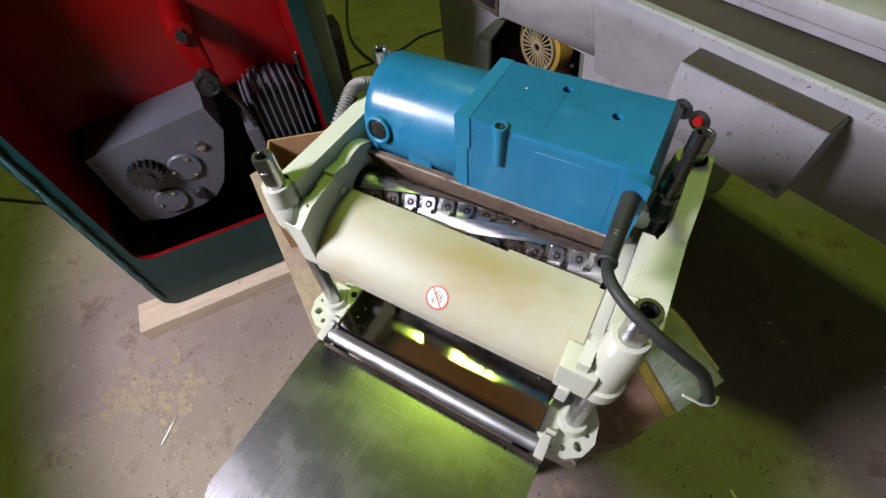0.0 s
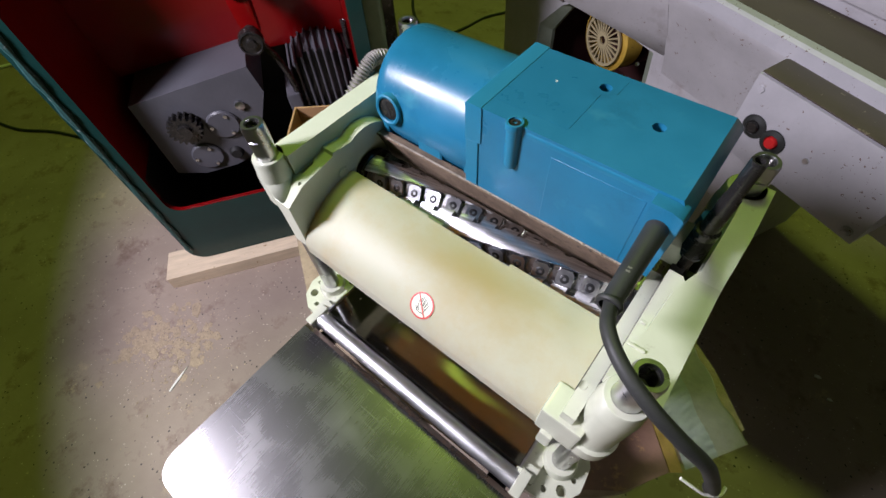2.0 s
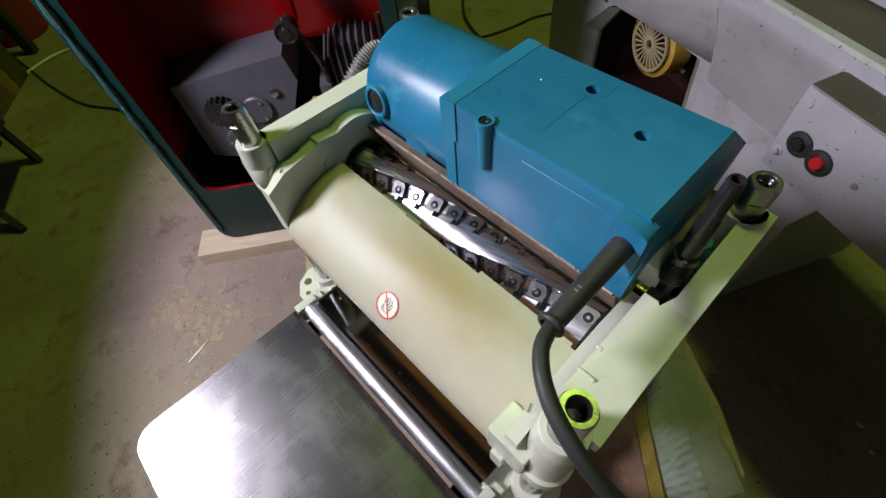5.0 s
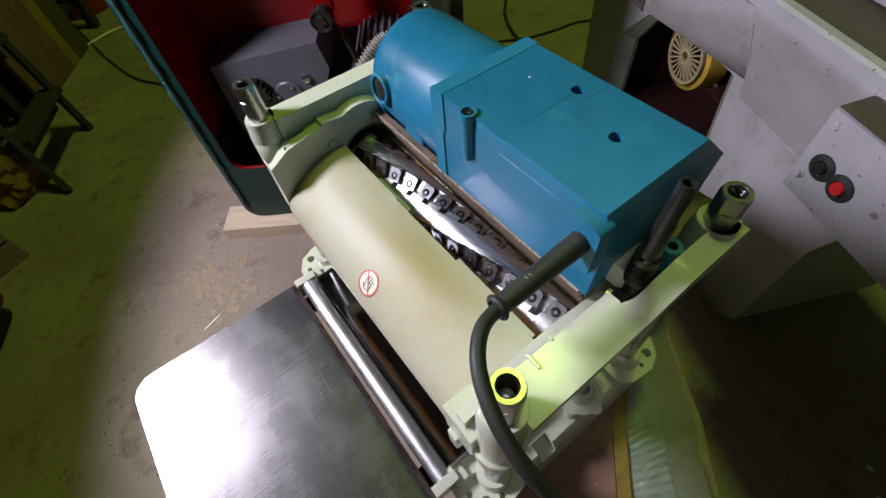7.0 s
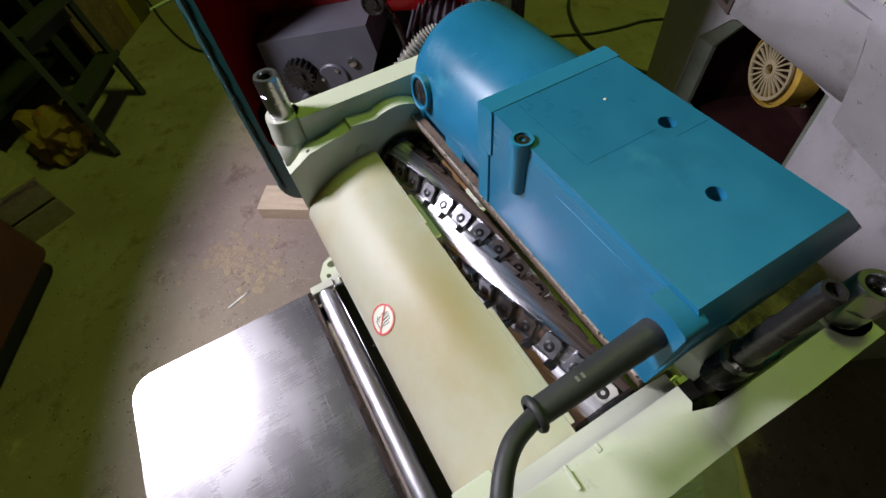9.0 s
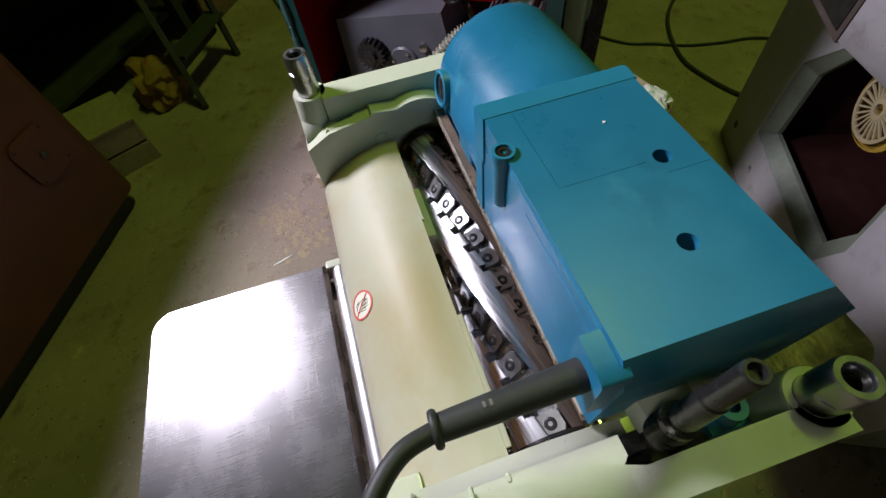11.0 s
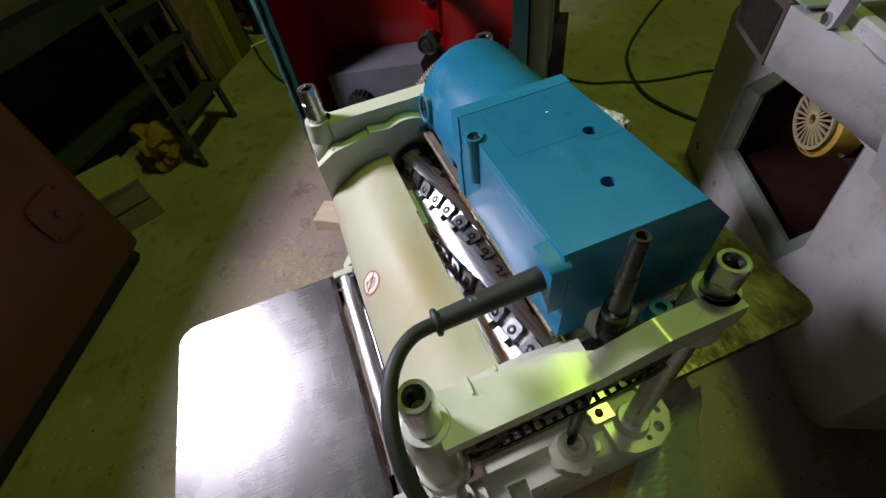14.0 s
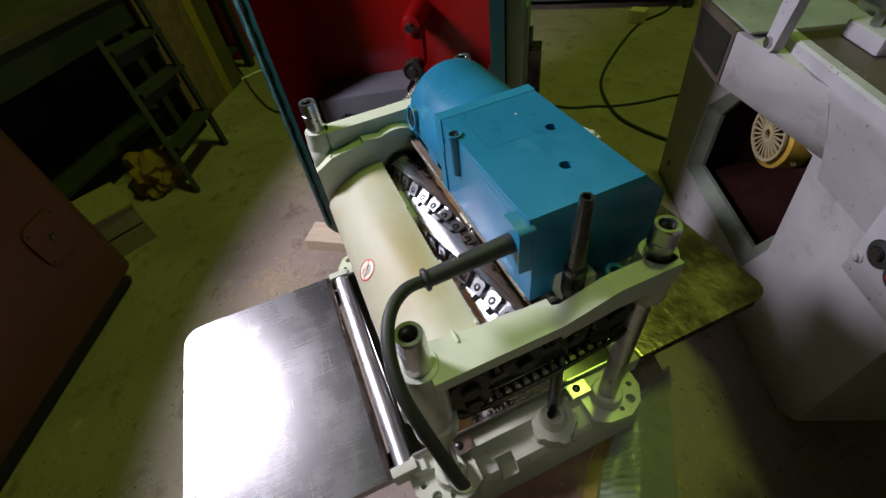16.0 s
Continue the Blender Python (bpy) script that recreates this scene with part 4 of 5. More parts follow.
# ---- head: side frames riding on the columns ----
for sx in (-1, 1):
    for sy in (-1, 1):
        bm = bmn()
        z1 = 0.912 if sx < 0 else (0.9205 if sy > 0 else 0.908)
        z0 = 0.86 if sx < 0 else (0.872 if sy > 0 else 0.80)
        turn(bm, [(0.0108, z1), (0.0150, z1), (0.0160, z1 - 0.002), (0.0168, z1 - 0.014), (0.0178, z1 - 0.02), (0.0178, z0), (0.0168, z0 - 0.005), (0.0108, z0 - 0.005)], Matrix.Translation((sx * PX, sy * PY, 0)), 28)
        if sx > 0 and sy < 0:
            turn(bm, [(0.0175, 0.820), (0.0208, 0.817), (0.0208, 0.798), (0.0175, 0.795)], Matrix.Translation((sx * PX, sy * PY, 0)), 28)
        pp("column_bushing", bm, GREEN)

# left frame
bm = bmn()
prism(bm, [(-0.190, -0.095), (-0.1665, -0.095), (-0.1665, 0.095), (-0.190, 0.095)], "z", 0.845, 0.912, 0.003)
pp("frame_beam", bm, GREEN)
cheek = [(-0.123, 0.805), (-0.1235, 0.873), (-0.10, 0.886), (-0.058, 0.8925), (-0.056, 0.896)] + arc(-0.012, 0.855, 0.043, 118, 18, 10) + [(0.034, 0.85), (0.034, 0.805)]
left_cheek = pp("side_cheek", prism(bmn(), cheek, "x", -0.172, -0.150, 0.0022), GREEN)
k = bmn()
box(k, -0.1645, -0.1618, -0.0895, -0.0735, 0.87 - 0.585, 0.93 - 0.585)
rod(k, (-0.155, -0.100, 0.86 - 0.585), (-0.155, -0.100, 0.92 - 0.585), 0.0020, 12)
rod(k, (-0.160, -0.010, 0.835 - 0.585), (-0.13, -0.010, 0.835 - 0.585), 0.0335, 32)
cut(left_cheek, k)
pp("front_block", hull(bmn(), ring(-PX, -PY, 0.889, 0.0176) + [(-0.152, -0.1228, 0.866), (-0.152, -0.1228, 0.806), (-0.172, -0.120, 0.806), (-0.160, -0.085, 0.806), (-0.172, -0.088, 0.885), (-0.178, -0.085, 0.82)]), GREEN)
pp("rear_block", hull(bmn(), ring(-PX, PY, 0.889, 0.0176) + [(-0.152, 0.11, 0.868), (-0.152, 0.11, 0.83), (-0.172, 0.115, 0.83), (-0.160, 0.075, 0.83)]), GREEN)

# right frame
bm = bmn()
prism(bm, [(0.167, -0.100), (0.204, -0.100), (0.2036, -0.05), (0.2034, 0.0062), (0.1855, 0.0165), (0.176, -0.012), (0.174, -0.05)], "z", 0.894, 0.907, 0.0025)
# the rear end climbs to the back column
prism(bm, [(0.0062, 0.9069), (0.050, 0.9195), (0.056, 0.9205), (0.113, 0.9205), (0.113, 0.897), (0.056, 0.897), (0.0062, 0.889)], "x", 0.1855, 0.2034, 0.0018)
pp("frame_beam", bm, GREEN)
pp("beam_lug", box(bmn(), 0.1675, 0.172, -0.052, -0.0495, 0.906, 0.9092, 0.0006, 1), GREEN)
pp("beam_lug", box(bmn(), 0.1675, 0.180, -0.072, -0.0695, 0.906, 0.9086, 0.0006, 1), GREEN)
pp("beam_web", prism(bmn(), [(0.1672, -0.095), (0.190, -0.095), (0.190, 0.0), (0.178, 0.014), (0.1672, 0.014)], "z", 0.884, 0.8935, 0.001), GREEN)
gc = bmn()
prism(gc, [(-0.098, 0.812), (-0.09, 0.803), (-0.03, 0.800), (0.05, 0.802), (0.085, 0.81), (0.097, 0.83), (0.097, 0.8885), (0.056, 0.8885), (0.014, 0.8835), (-0.098, 0.8835)], "x", 0.1672, 0.1775, 0.003)
for gy, gz, gr in ((0.072, 0.862, 0.024), (0.030, 0.856, 0.018), (-0.018, 0.850, 0.020), (-0.070, 0.846, 0.022)):
    rod(gc, (0.176, gy, gz), (0.190, gy, gz), gr, 26, chamfer=0.003)
    rod(gc, (0.189, gy, gz), (0.195, gy, gz), gr * 0.4, 16, chamfer=0.001)
pp("gear_case", gc, ROUGH_BLACK, label="black greasy gear case")
rcheek = [(-0.123, 0.80), (-0.1235, 0.862), (-0.10, 0.873), (-0.05, 0.879), (-0.02, 0.880), (0.01, 0.874), (0.030, 0.862), (0.034, 0.80)]
right_cheek = pp("side_cheek", prism(bmn(), rcheek, "x", 0.1565, 0.167, 0.0022), GREEN)
k = bmn()
rod(k, (0.159, -0.101, 0.85 - 0.585), (0.159, -0.101, 0.92 - 0.585), 0.0035, 12)
rod(k, (0.14, -0.010, 0.835 - 0.585), (0.160, -0.010, 0.835 - 0.585), 0.0335, 32)
cut(right_cheek, k)
bm = bmn()
box(bm, 0.143, 0.178, -0.1275, -0.098, 0.80, 0.848, 0.003)
box(bm, 0.150, 0.162, -0.131, -0.122, 0.775, 0.806, 0.002)
pp("front_block", bm, GREEN)
pp("head_crossbar", box(bmn(), -0.152, 0.154, 0.026, 0.12, 0.835, 0.868, 0.004), GREEN)

# hood over the front roller
prof = [(-0.0425, 0.8615), (-0.060, 0.8605), (-0.078, 0.8555), (-0.095, 0.847), (-0.109, 0.8375), (-0.119, 0.828), (-0.1245, 0.818), (-0.1255, 0.811), (-0.1255, 0.802)]
fine = [tuple(p[:2]) for p in smooth_path([(a, b, 0) for a, b in prof], 5)]
hood = pp("hood", shell(bmn(), fine, "x", -0.1485, 0.1558, 0.003, (-0.05, 0.80)), COVER, label="yellowed pale green curved hood")
pp("hood_lip", box(bmn(), 0.055, 0.150, -0.0425, -0.0385, 0.8575, 0.8615, 0.001), COVER, hood)
pp("hood_lip", box(bmn(), -0.147, -0.04, -0.0425, -0.0405, 0.8575, 0.8615, 0.0008), COVER, hood)
pp("hood_pivot", turn(bmn(), [(0, 0.0), (0.006, 0.0), (0.0065, 0.004), (0.0065, 0.02)], Matrix.Translation((-0.1485, -0.052, 0.866)) @ pose(0, 0, 0, 0, -90, 0), 14), GREEN)
pp("feed_roller", rod(bmn(), (-0.148, -0.106, 0.8165), (0.152, -0.106, 0.8165), 0.0105, 24), RUBBER, label="black feed roller")
pp("hood_bracket", box(bmn(), -0.085, -0.027, -0.046, -0.034, 0.822, 0.853, 0.002), GREEN)
# sticker: white disc, red ring and bar, open palm drawn as strokes; all laid onto the hood's curve
arcs = [0.0]
for p, q in zip(fine, fine[1:]):
    arcs.append(arcs[-1] + math.dist(p, q))
mid = arcs[min(range(len(fine)), key=lambda i: abs(fine[i][0] + 0.1105))]


def on_hood(bm):
    """Lays a flat drawing (x to the right, y up the hood, z off it) onto the hood."""
    for v in bm.verts:
        s = mid - v.co.y
        i = max(j for j in range(len(arcs) - 1) if arcs[j] <= max(s, 0))
        (y0, z0), (y1, z1) = fine[i], fine[i + 1]
        t = (s - arcs[i]) / (arcs[i + 1] - arcs[i])
        d = Vector((y1 - y0, z1 - z0)).normalized()
        nrm = Vector((d.y, -d.x))
        v.co = Vector((0.008 + v.co.x, y0 + (y1 - y0) * t + nrm.x * v.co.z, z0 + (z1 - z0) * t + nrm.y * v.co.z))
    return bm


FLAT = Matrix.Identity(4)
stick = pp("warning_sticker", on_hood(turn(bmn(), [(0, 0.0004), (0.003, 0.0004), (0.006, 0.0004), (0.009, 0.0004), (0.0128, 0.0004), (0.0128, 0.0001)], FLAT, 40)), STICKER_W, label="round white sticker with red ring and barred palm")
bm = bmn()
turn(bm, [(0.0112, 0.0004), (0.0128, 0.0004), (0.0128, 0.0007), (0.0112, 0.0007)], FLAT, 40, close=True)
for k in range(8):
    box(bm, -0.0112 + 0.0028 * k, -0.0084 + 0.0028 * k, -0.0006, 0.0006, 0.0007, 0.0009, m=pose(0, 0, 0, 0, 0, -50))
pp("red_ring", on_hood(bm), STICKER_R, stick)
bm = bmn()
for x, y0, y1, a in ((-0.0026, 0.0, 0.0068, 10), (-0.0002, 0.0005, 0.0082, 2), (0.0022, 0.0, 0.0076, -6), (0.0044, -0.001, 0.0056, -14), (-0.0050, -0.003, 0.0014, 42)):
    for d in (-0.0010, 0.0010):
        for k in range(3):
            h = (y1 - y0) / 3
            box(bm, x + d - 0.00022, x + d + 0.00022, y0 + h * k, y0 + h * (k + 1), 0.0004, 0.0006, m=pose(0, 0, 0, 0, 0, a))
box(bm, -0.003, 0.004, -0.0068, -0.0063, 0.0004, 0.0006)
box(bm, -0.0035, -0.003, -0.0065, -0.001, 0.0004, 0.0006)
box(bm, 0.0042, 0.0047, -0.0065, -0.001, 0.0004, 0.0006)
pp("palm_print", on_hood(bm), STICKER_K, stick)

# ---- helical cutter head ----
CY, CZ, CR, LEAD = -0.010, 0.832, 0.0265, 0.67
ROWS = 4
TH0 = radians(41)   # where the first row's middle stands at x = -0.12
STEP = 0.0223
STAGGER = (0.0, 0.1, 0.05, -0.03)


def row_angle(x, k):
    return TH0 + 2 * math.pi * ((x + 0.12) / LEAD) + k * 2 * math.pi / ROWS


def around(x, th, r):
    """A point of the cutter: th runs from the front over the top to the back."""
    return Vector((x, CY - r * math.cos(th), CZ + r * math.sin(th)))


def insert_x(i, k):
    return -0.1448 + STEP * (i + STAGGER[k])


bm = bmn()
rings = []
NX = 302
for i in range(NX + 1):
    x = -0.149 + 0.001 * i
    ring_v = []
    for k in range(ROWS):
        # seats under the inserts, deep gullets between them that bite into the lands
        f = ((x - insert_x(0, k)) / STEP + 0.5) % 1.0
        deep, seat = CR - 0.0105, CR - 0.0070
        if abs(f - 0.5) > 0.35:
            sec = [(-31, CR - 0.0003), (-29, deep), (-18, deep), (-16, deep), (-8, deep + 0.0018), (8, deep + 0.0050), (20, deep + 0.0080), (22, CR - 0.0003)]
        else:
            sec = [(-33, CR), (-25, CR), (-18, CR - 0.0003), (-16, seat), (-8, seat), (8, seat), (19, seat), (21, CR - 0.0003)]
        sec += [(27, CR), (33, CR), (39, CR), (45, CR), (51, CR)]
        for a, r in sec:
            ring_v.append(bm.verts.new(around(x, row_angle(x, k) + radians(a), r)))
    rings.append(ring_v)
n = len(rings[0])
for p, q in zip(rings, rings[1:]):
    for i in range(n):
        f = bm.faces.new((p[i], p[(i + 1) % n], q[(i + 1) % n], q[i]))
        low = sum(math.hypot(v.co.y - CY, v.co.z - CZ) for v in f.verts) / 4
        # low faces take a darker milled steel, with the gullets' shade in its colour
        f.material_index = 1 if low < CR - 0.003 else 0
bm.faces.new(rings[0])
bm.faces.new(rings[-1][::-1])
# the grinding marks follow the spiral: u along the axis, v across the lands
uv = bm.loops.layers.uv.new("spiral")
for f in bm.faces:
    for lp in f.loops:
        c = lp.vert.co
        lp[uv].uv = (c.x, CR * (math.atan2(c.z - CZ, CY - c.y) - 2 * math.pi * c.x / LEAD))
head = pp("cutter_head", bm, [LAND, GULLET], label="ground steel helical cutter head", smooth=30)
pp("bearing_collar", rod(bmn(), (-0.156, CY, CZ), (-0.146, CY, CZ), 0.0285, 32, chamfer=0.002), DARKSTEEL)
pp("bearing_collar", rod(bmn(), (0.151, CY, CZ), (0.160, CY, CZ), 0.0285, 32, chamfer=0.002), DARKSTEEL)
# one insert, its screw and its corner marks, shared by all
im = bmn()
prism(im, [(-0.0074, -0.0074), (0.0074, -0.0074), (0.0074, 0.0048), (0.0048, 0.0074), (-0.0048, 0.0074), (-0.0074, 0.0048)], "z", -0.0045, 0.0, 0.0006, 1)
insert_mesh = link("insert", im, INSERT, weighted=False)
sm = bmn()
turn(sm, [(0.0013, -0.0006), (0.0017, 0.0005), (0.0034, 0.0005), (0.0043, 0.0001), (0.0046, -0.001)], Matrix.Translation((0, -0.001, 0)), 14)
turn(sm, [(0, -0.0006), (0.0013, -0.0006)], Matrix.Translation((0, -0.001, 0)), 6)
screw_mesh = link("screw", sm, OXIDE, weighted=False)
first = True
for k in range(ROWS):
    for i in range(15):
        x = insert_x(i, k)
        if x > 0.146 or x < -0.142:
            continue
        th = row_angle(x, k)
        rad = (around(0, th, 1) - Vector((0, CY, CZ))).normalized()
        tan = Vector((0, math.sin(th), math.cos(th)))
        along_x = Vector((1, 0, 0))
        turned = Matrix(((along_x.x, tan.x, rad.x, 0), (along_x.y, tan.y, rad.y, 0), (along_x.z, tan.z, rad.z, 0), (0, 0, 0, 1)))
        if turned.determinant() < 0:
            turned = Matrix(((-along_x.x, tan.x, rad.x, 0), (0, tan.y, rad.y, 0), (0, tan.z, rad.z, 0), (0, 0, 0, 1)))
        m = Matrix.Translation(around(x, th, CR - 0.0030) + Vector((0, 0, -0.585))) @ turned @ pose(0, 0, 0, 23, 0, 12)
        for src in (insert_mesh, screw_mesh):
            ob = src if first else new(src.name.split(".")[0], src.data)
            ob.parent = head
            ob.matrix_basis = m
        first = False

# chute behind the cutter
pp("chute_lip", box(bmn(), -0.150, 0.153, 0.0030, 0.0135, 0.8785, 0.8810, 0.0008), CHUTE, label="rusty metal lip caked with dust")
pp("chute_plate", prism(bmn(), [(0.0045, 0.8784), (0.0075, 0.8784), (0.0285, 0.825), (0.0255, 0.825)], "x", -0.150, 0.153, 0.0), CHUTE, label="chute plate caked with wood dust")
pp("lip_strip", box(bmn(), -0.150, 0.150, 0.0036, 0.0056, 0.8811, 0.8819, 0.0002, 1), CREAM, label="cream edge strip")

# ---- teal motor housing ----
mh = bmn()
prism(mh, [(-0.028, 0.882), (-0.028, 0.958), (-0.028, 0.9705), (-0.0255, 0.9728), (0.1500, 0.9720), (0.1585, 0.956), (0.1558, 0.882)], "y", 0.005, 0.110, 0, 2)
for v in mh.verts:
    if v.co.y > 0.1:
        v.co.y = 0.108 if v.co.z > 0.96 else 0.123
bevel(mh, mh.verts[:], 0.0009, 2, angle=12)
housing = pp("gear_housing", mh, BLUE, label="teal blue plastic gear housing")
pp("end_band", prism(bmn(), [(-0.0288, 0.936), (-0.0288, 0.9722), (-0.0265, 0.9734), (-0.0132, 0.9731), (-0.0125, 0.9718), (-0.0125, 0.936)], "y", 0.0038, 0.1095, 0.0004, 1), BLUE_DEEP, housing)
pp("front_lip", prism(bmn(), [(0.0055, 0.9640), (0.0046, 0.9645), (0.0042, 0.9675), (0.0048, 0.9695), (0.0055, 0.9700)], "x", 0.030, 0.1335, 0.0003, 1), BLUE_DEEP, housing)
pp("front_panel", box(bmn(), 0.0535, 0.130, 0.0046, 0.0055, 0.884, 0.957, 0.0003, 1), BLUE, housing)
pp("front_rib", box(bmn(), -0.0285, -0.0150, 0.0036, 0.0055, 0.883, 0.936, 0.0005, 1), BLUE_DEEP, housing)
bm = bmn()
turn(bm, [(0.0050, 0.929), (0.0060, 0.931), (0.0064, 0.966), (0.0074, 0.968), (0.0076, 0.972), (0.0070, 0.9745), (0.0052, 0.9745), (0.0048, 0.970), (0, 0.970)], Matrix.Translation((0.0185, 0.0050, 0)), 24)
pp("screw_boss", bm, BLUE_DEEP, housing)
pp("boss_screw", turn(bmn(), [(0, 0.9722), (0.0018, 0.9722), (0.0020, 0.9736), (0.0042, 0.9736), (0.0046, 0.970)], Matrix.Translation((0.0185, 0.0050, 0)), 14), DARKSTEEL, housing, "dark crosshead screw")
for x0, x1, y0, y1 in ((0.0548, 0.05505, 0.0240, 0.074), (0.0657, 0.06595, 0.080, 0.106), (-0.010, 0.054, 0.0225, 0.02275)):
    cut(housing, box(bmn(), x0, x1, y0, y1, 0.9717 - 0.585, 0.98 - 0.585))
cut(housing, rod(rod(bmn(), (0.054, 0.085, 0.955 - 0.585), (0.054, 0.085, 1.0 - 0.585), 0.0053, 24), (0.108, 0.064, 0.955 - 0.585), (0.108, 0.064, 1.0 - 0.585), 0.0053, 24))
for x, y in ((0.054, 0.085), (0.108, 0.064)):
    pp("screw", turn(bmn(), [(0, 0.9585), (0.0015, 0.9585), (0.002, 0.960), (0.0045, 0.9595), (0.005, 0.955)], Matrix.Translation((x, y, 0)), 14), STEEL, housing)
# motor barrel
MY, MZ = 0.070, 0.908
barrel = pp("motor_barrel", turn(bmn(), [(0, -0.156), (0.040, -0.156), (0.052, -0.1550), (0.0575, -0.1515), (0.0592, -0.147), (0.0598, -0.14), (0.0604, -0.09), (0.0608, -0.027), (0, -0.027)], Matrix.Translation((0, MY, MZ)) @ Matrix(((0, 0, 1, 0), (0, 1, 0, 0), (-1, 0, 0, 0), (0, 0, 0, 1))), 56), BLUE, label="round teal plastic motor barrel")
bm = bmn()
box(bm, -0.146, -0.028, 0.012, 0.115, 0.8692, 0.899, 0.0012)
foot = pp("motor_foot", bm, BLUE_DEEP)
k = bmn()
for x0, x1 in ((-0.140, -0.096), (-0.067, -0.037)):
    box(k, x0, x1, 0.0, 0.036, 0.8735 - 0.585, 0.92 - 0.585)
cut(foot, k)
for x in (-0.141, -0.068):
    pp("foot_gusset", prism(bmn(), [(0.0125, 0.8735), (0.036, 0.8735), (0.036, 0.899), (0.0125, 0.893)], "x", x, x + 0.0025, 0.0004, 1), BLUE_DEEP, foot)
T = Matrix.Translation((-0.1295, MY - 0.0622, MZ + 0.0095)) @ pose(0, 0, 0, 81, 0, 0)
pp("brush_ring", turn(bmn(), [(0.0122, -0.012), (0.0122, 0.0010), (0.0140, 0.0020), (0.0158, 0.0012), (0.0165, -0.012)], T, 28), BLUE_DEEP, barrel)
pp("cap_slot", box(bmn(), -0.0012, 0.0012, -0.008, 0.008, 0.0, 0.0004, m=T @ pose(0, 0, 0, 0, 0, 25)), BLACKHOLE, barrel)
pp("brush_cap", turn(bmn(), [(0, 0.0), (0.0095, 0.0), (0.0112, -0.0008), (0.0122, -0.002), (0.0122, -0.012)], T, 28), DARKSTEEL, barrel, "black brush cap")

pp("paint_fleck", turn(bmn(), [(0, 0.9731), (0.0010, 0.9729), (0.0013, 0.972)], Matrix.Translation((0.017, 0.070, 0)), 8), WHITE, housing)

# mains lead with its rubber boot
bm = bmn()
rod(bm, (0.1445, -0.002, 0.9505), (0.1455, -0.0755, 0.948), 0.0082, 20, r2=0.0066)
turn(bm, [(0.006, -0.0022), (0.0080, -0.0020), (0.0088, -0.0011), (0.0091, 0.0), (0.0088, 0.0011), (0.0080, 0.0020), (0.006, 0.0022)], Matrix.Translation((0.1455, -0.0775, 0.948)) @ pose(0, 0, 0, 90, 0, 0), 20)
pp("cord_boot", bm, RUBBER, label="black rubber cord boot")
bm = bmn()
for k in range(6):
    box(bm, -0.0014, 0.0014, -0.0007 + 0.0032 * k, 0.0007 + 0.0032 * k, 0.0064, 0.00735, m=Matrix.Translation((0.1451, -0.054, 0.9486)) @ pose(0, 0, 0, 0, -8, 0))
pp("moulded_mark", bm, WORNMARK, label="worn pale moulded marks")
LEAD_PATH = [(0.1455, -0.075, 0.948), (0.1520, -0.0955, 0.9535), (0.168, -0.1115, 0.9545), (0.190, -0.1205, 0.949), (0.213, -0.1226, 0.9375), (0.2322, -0.1188, 0.9203), (0.2444, -0.1136, 0.8967), (0.2551, -0.1085, 0.8708), (0.2575, -0.106, 0.860)]
cord = pp("power_cord", tube(bmn(), LEAD_PATH, 0.0047, 14, 8), RUBBER, label="thick black mains cord hanging loose")
pp("wire_tie", tube(bmn(), [(0.236, -0.118, 0.876), (0.246, -0.1165, 0.872), (0.2535, -0.1145, 0.868), (0.262, -0.108, 0.865), (0.2625, -0.102, 0.868)], 0.0011, 8, 6), WHITE, cord, "white wire tie")
pp("entry_block", prism(bmn(), [(0.1335, 0.925), (0.1335, 0.9700), (0.148, 0.9695), (0.1555, 0.9670), (0.1568, 0.965), (0.1568, 0.925)], "y", -0.0065, 0.008, 0.0015), BLUE, housing)

# lift screw and crank shaft
bm = bmn()
turn(bm, [(0, 0.655), (0.0062, 0.655), (0.0062, 0.90), (0.0086, 0.90), (0.0086, 0.925), (0.0090, 0.926), (0.0090, 0.931), (0.0070, 0.932), (0.0062, 0.966), (0.0054, 0.967), (0.0052, 0.998), (0.0046, 1.0), (0.0033, 1.0), (0.0031, 0.996), (0, 0.996)], Matrix.Translation((0.174, 0.033, 0)), 24)
lift = pp("lift_shaft", bm, DARKSTEEL, label="black steel height crank shaft")
bm = bmn()
for k in range(9):
    z = 0.902 + 0.0025 * k
    turn(bm, [(0.0086, z), (0.0092, z + 0.00125), (0.0086, z + 0.0025)], Matrix.Translation((0.174, 0.033, 0)), 20)
pp("thread", bm, DARKSTEEL, lift)
bm = bmn()
turn(bm, [(0.008, 0.676), (0.012, 0.676), (0.0135, 0.672), (0.017, 0.664), (0.026, 0.660), (0.027, 0.64)], Matrix.Translation((0.183, 0.030, 0)), 24)
for k in range(5):
    rod(bm, (0.183 + 0.023 * math.cos(k * 1.256), 0.030 + 0.023 * math.sin(k * 1.256), 0.645), (0.183 + 0.023 * math.cos(k * 1.256), 0.030 + 0.023 * math.sin(k * 1.256), 0.6605), 0.0075, 12)
pp("lift_nut_boss", bm, GREEN)
bm = bmn()
box(bm, 0.150, 0.172, 0.028, 0.06, 0.88, 0.905, 0.004)
pp("shaft_bracket", bm, GREEN)
bm = bmn()
turn(bm, [(0.004, 0.903), (0.008, 0.903), (0.0085, 0.90), (0.0085, 0.87)], Matrix.Translation((0.174, 0.075, 0)), 16)
box(bm, 0.1655, 0.1845, 0.062, 0.088, 0.86, 0.890, 0.004)
pp("lock_lug", bm, BLUE_DEEP)
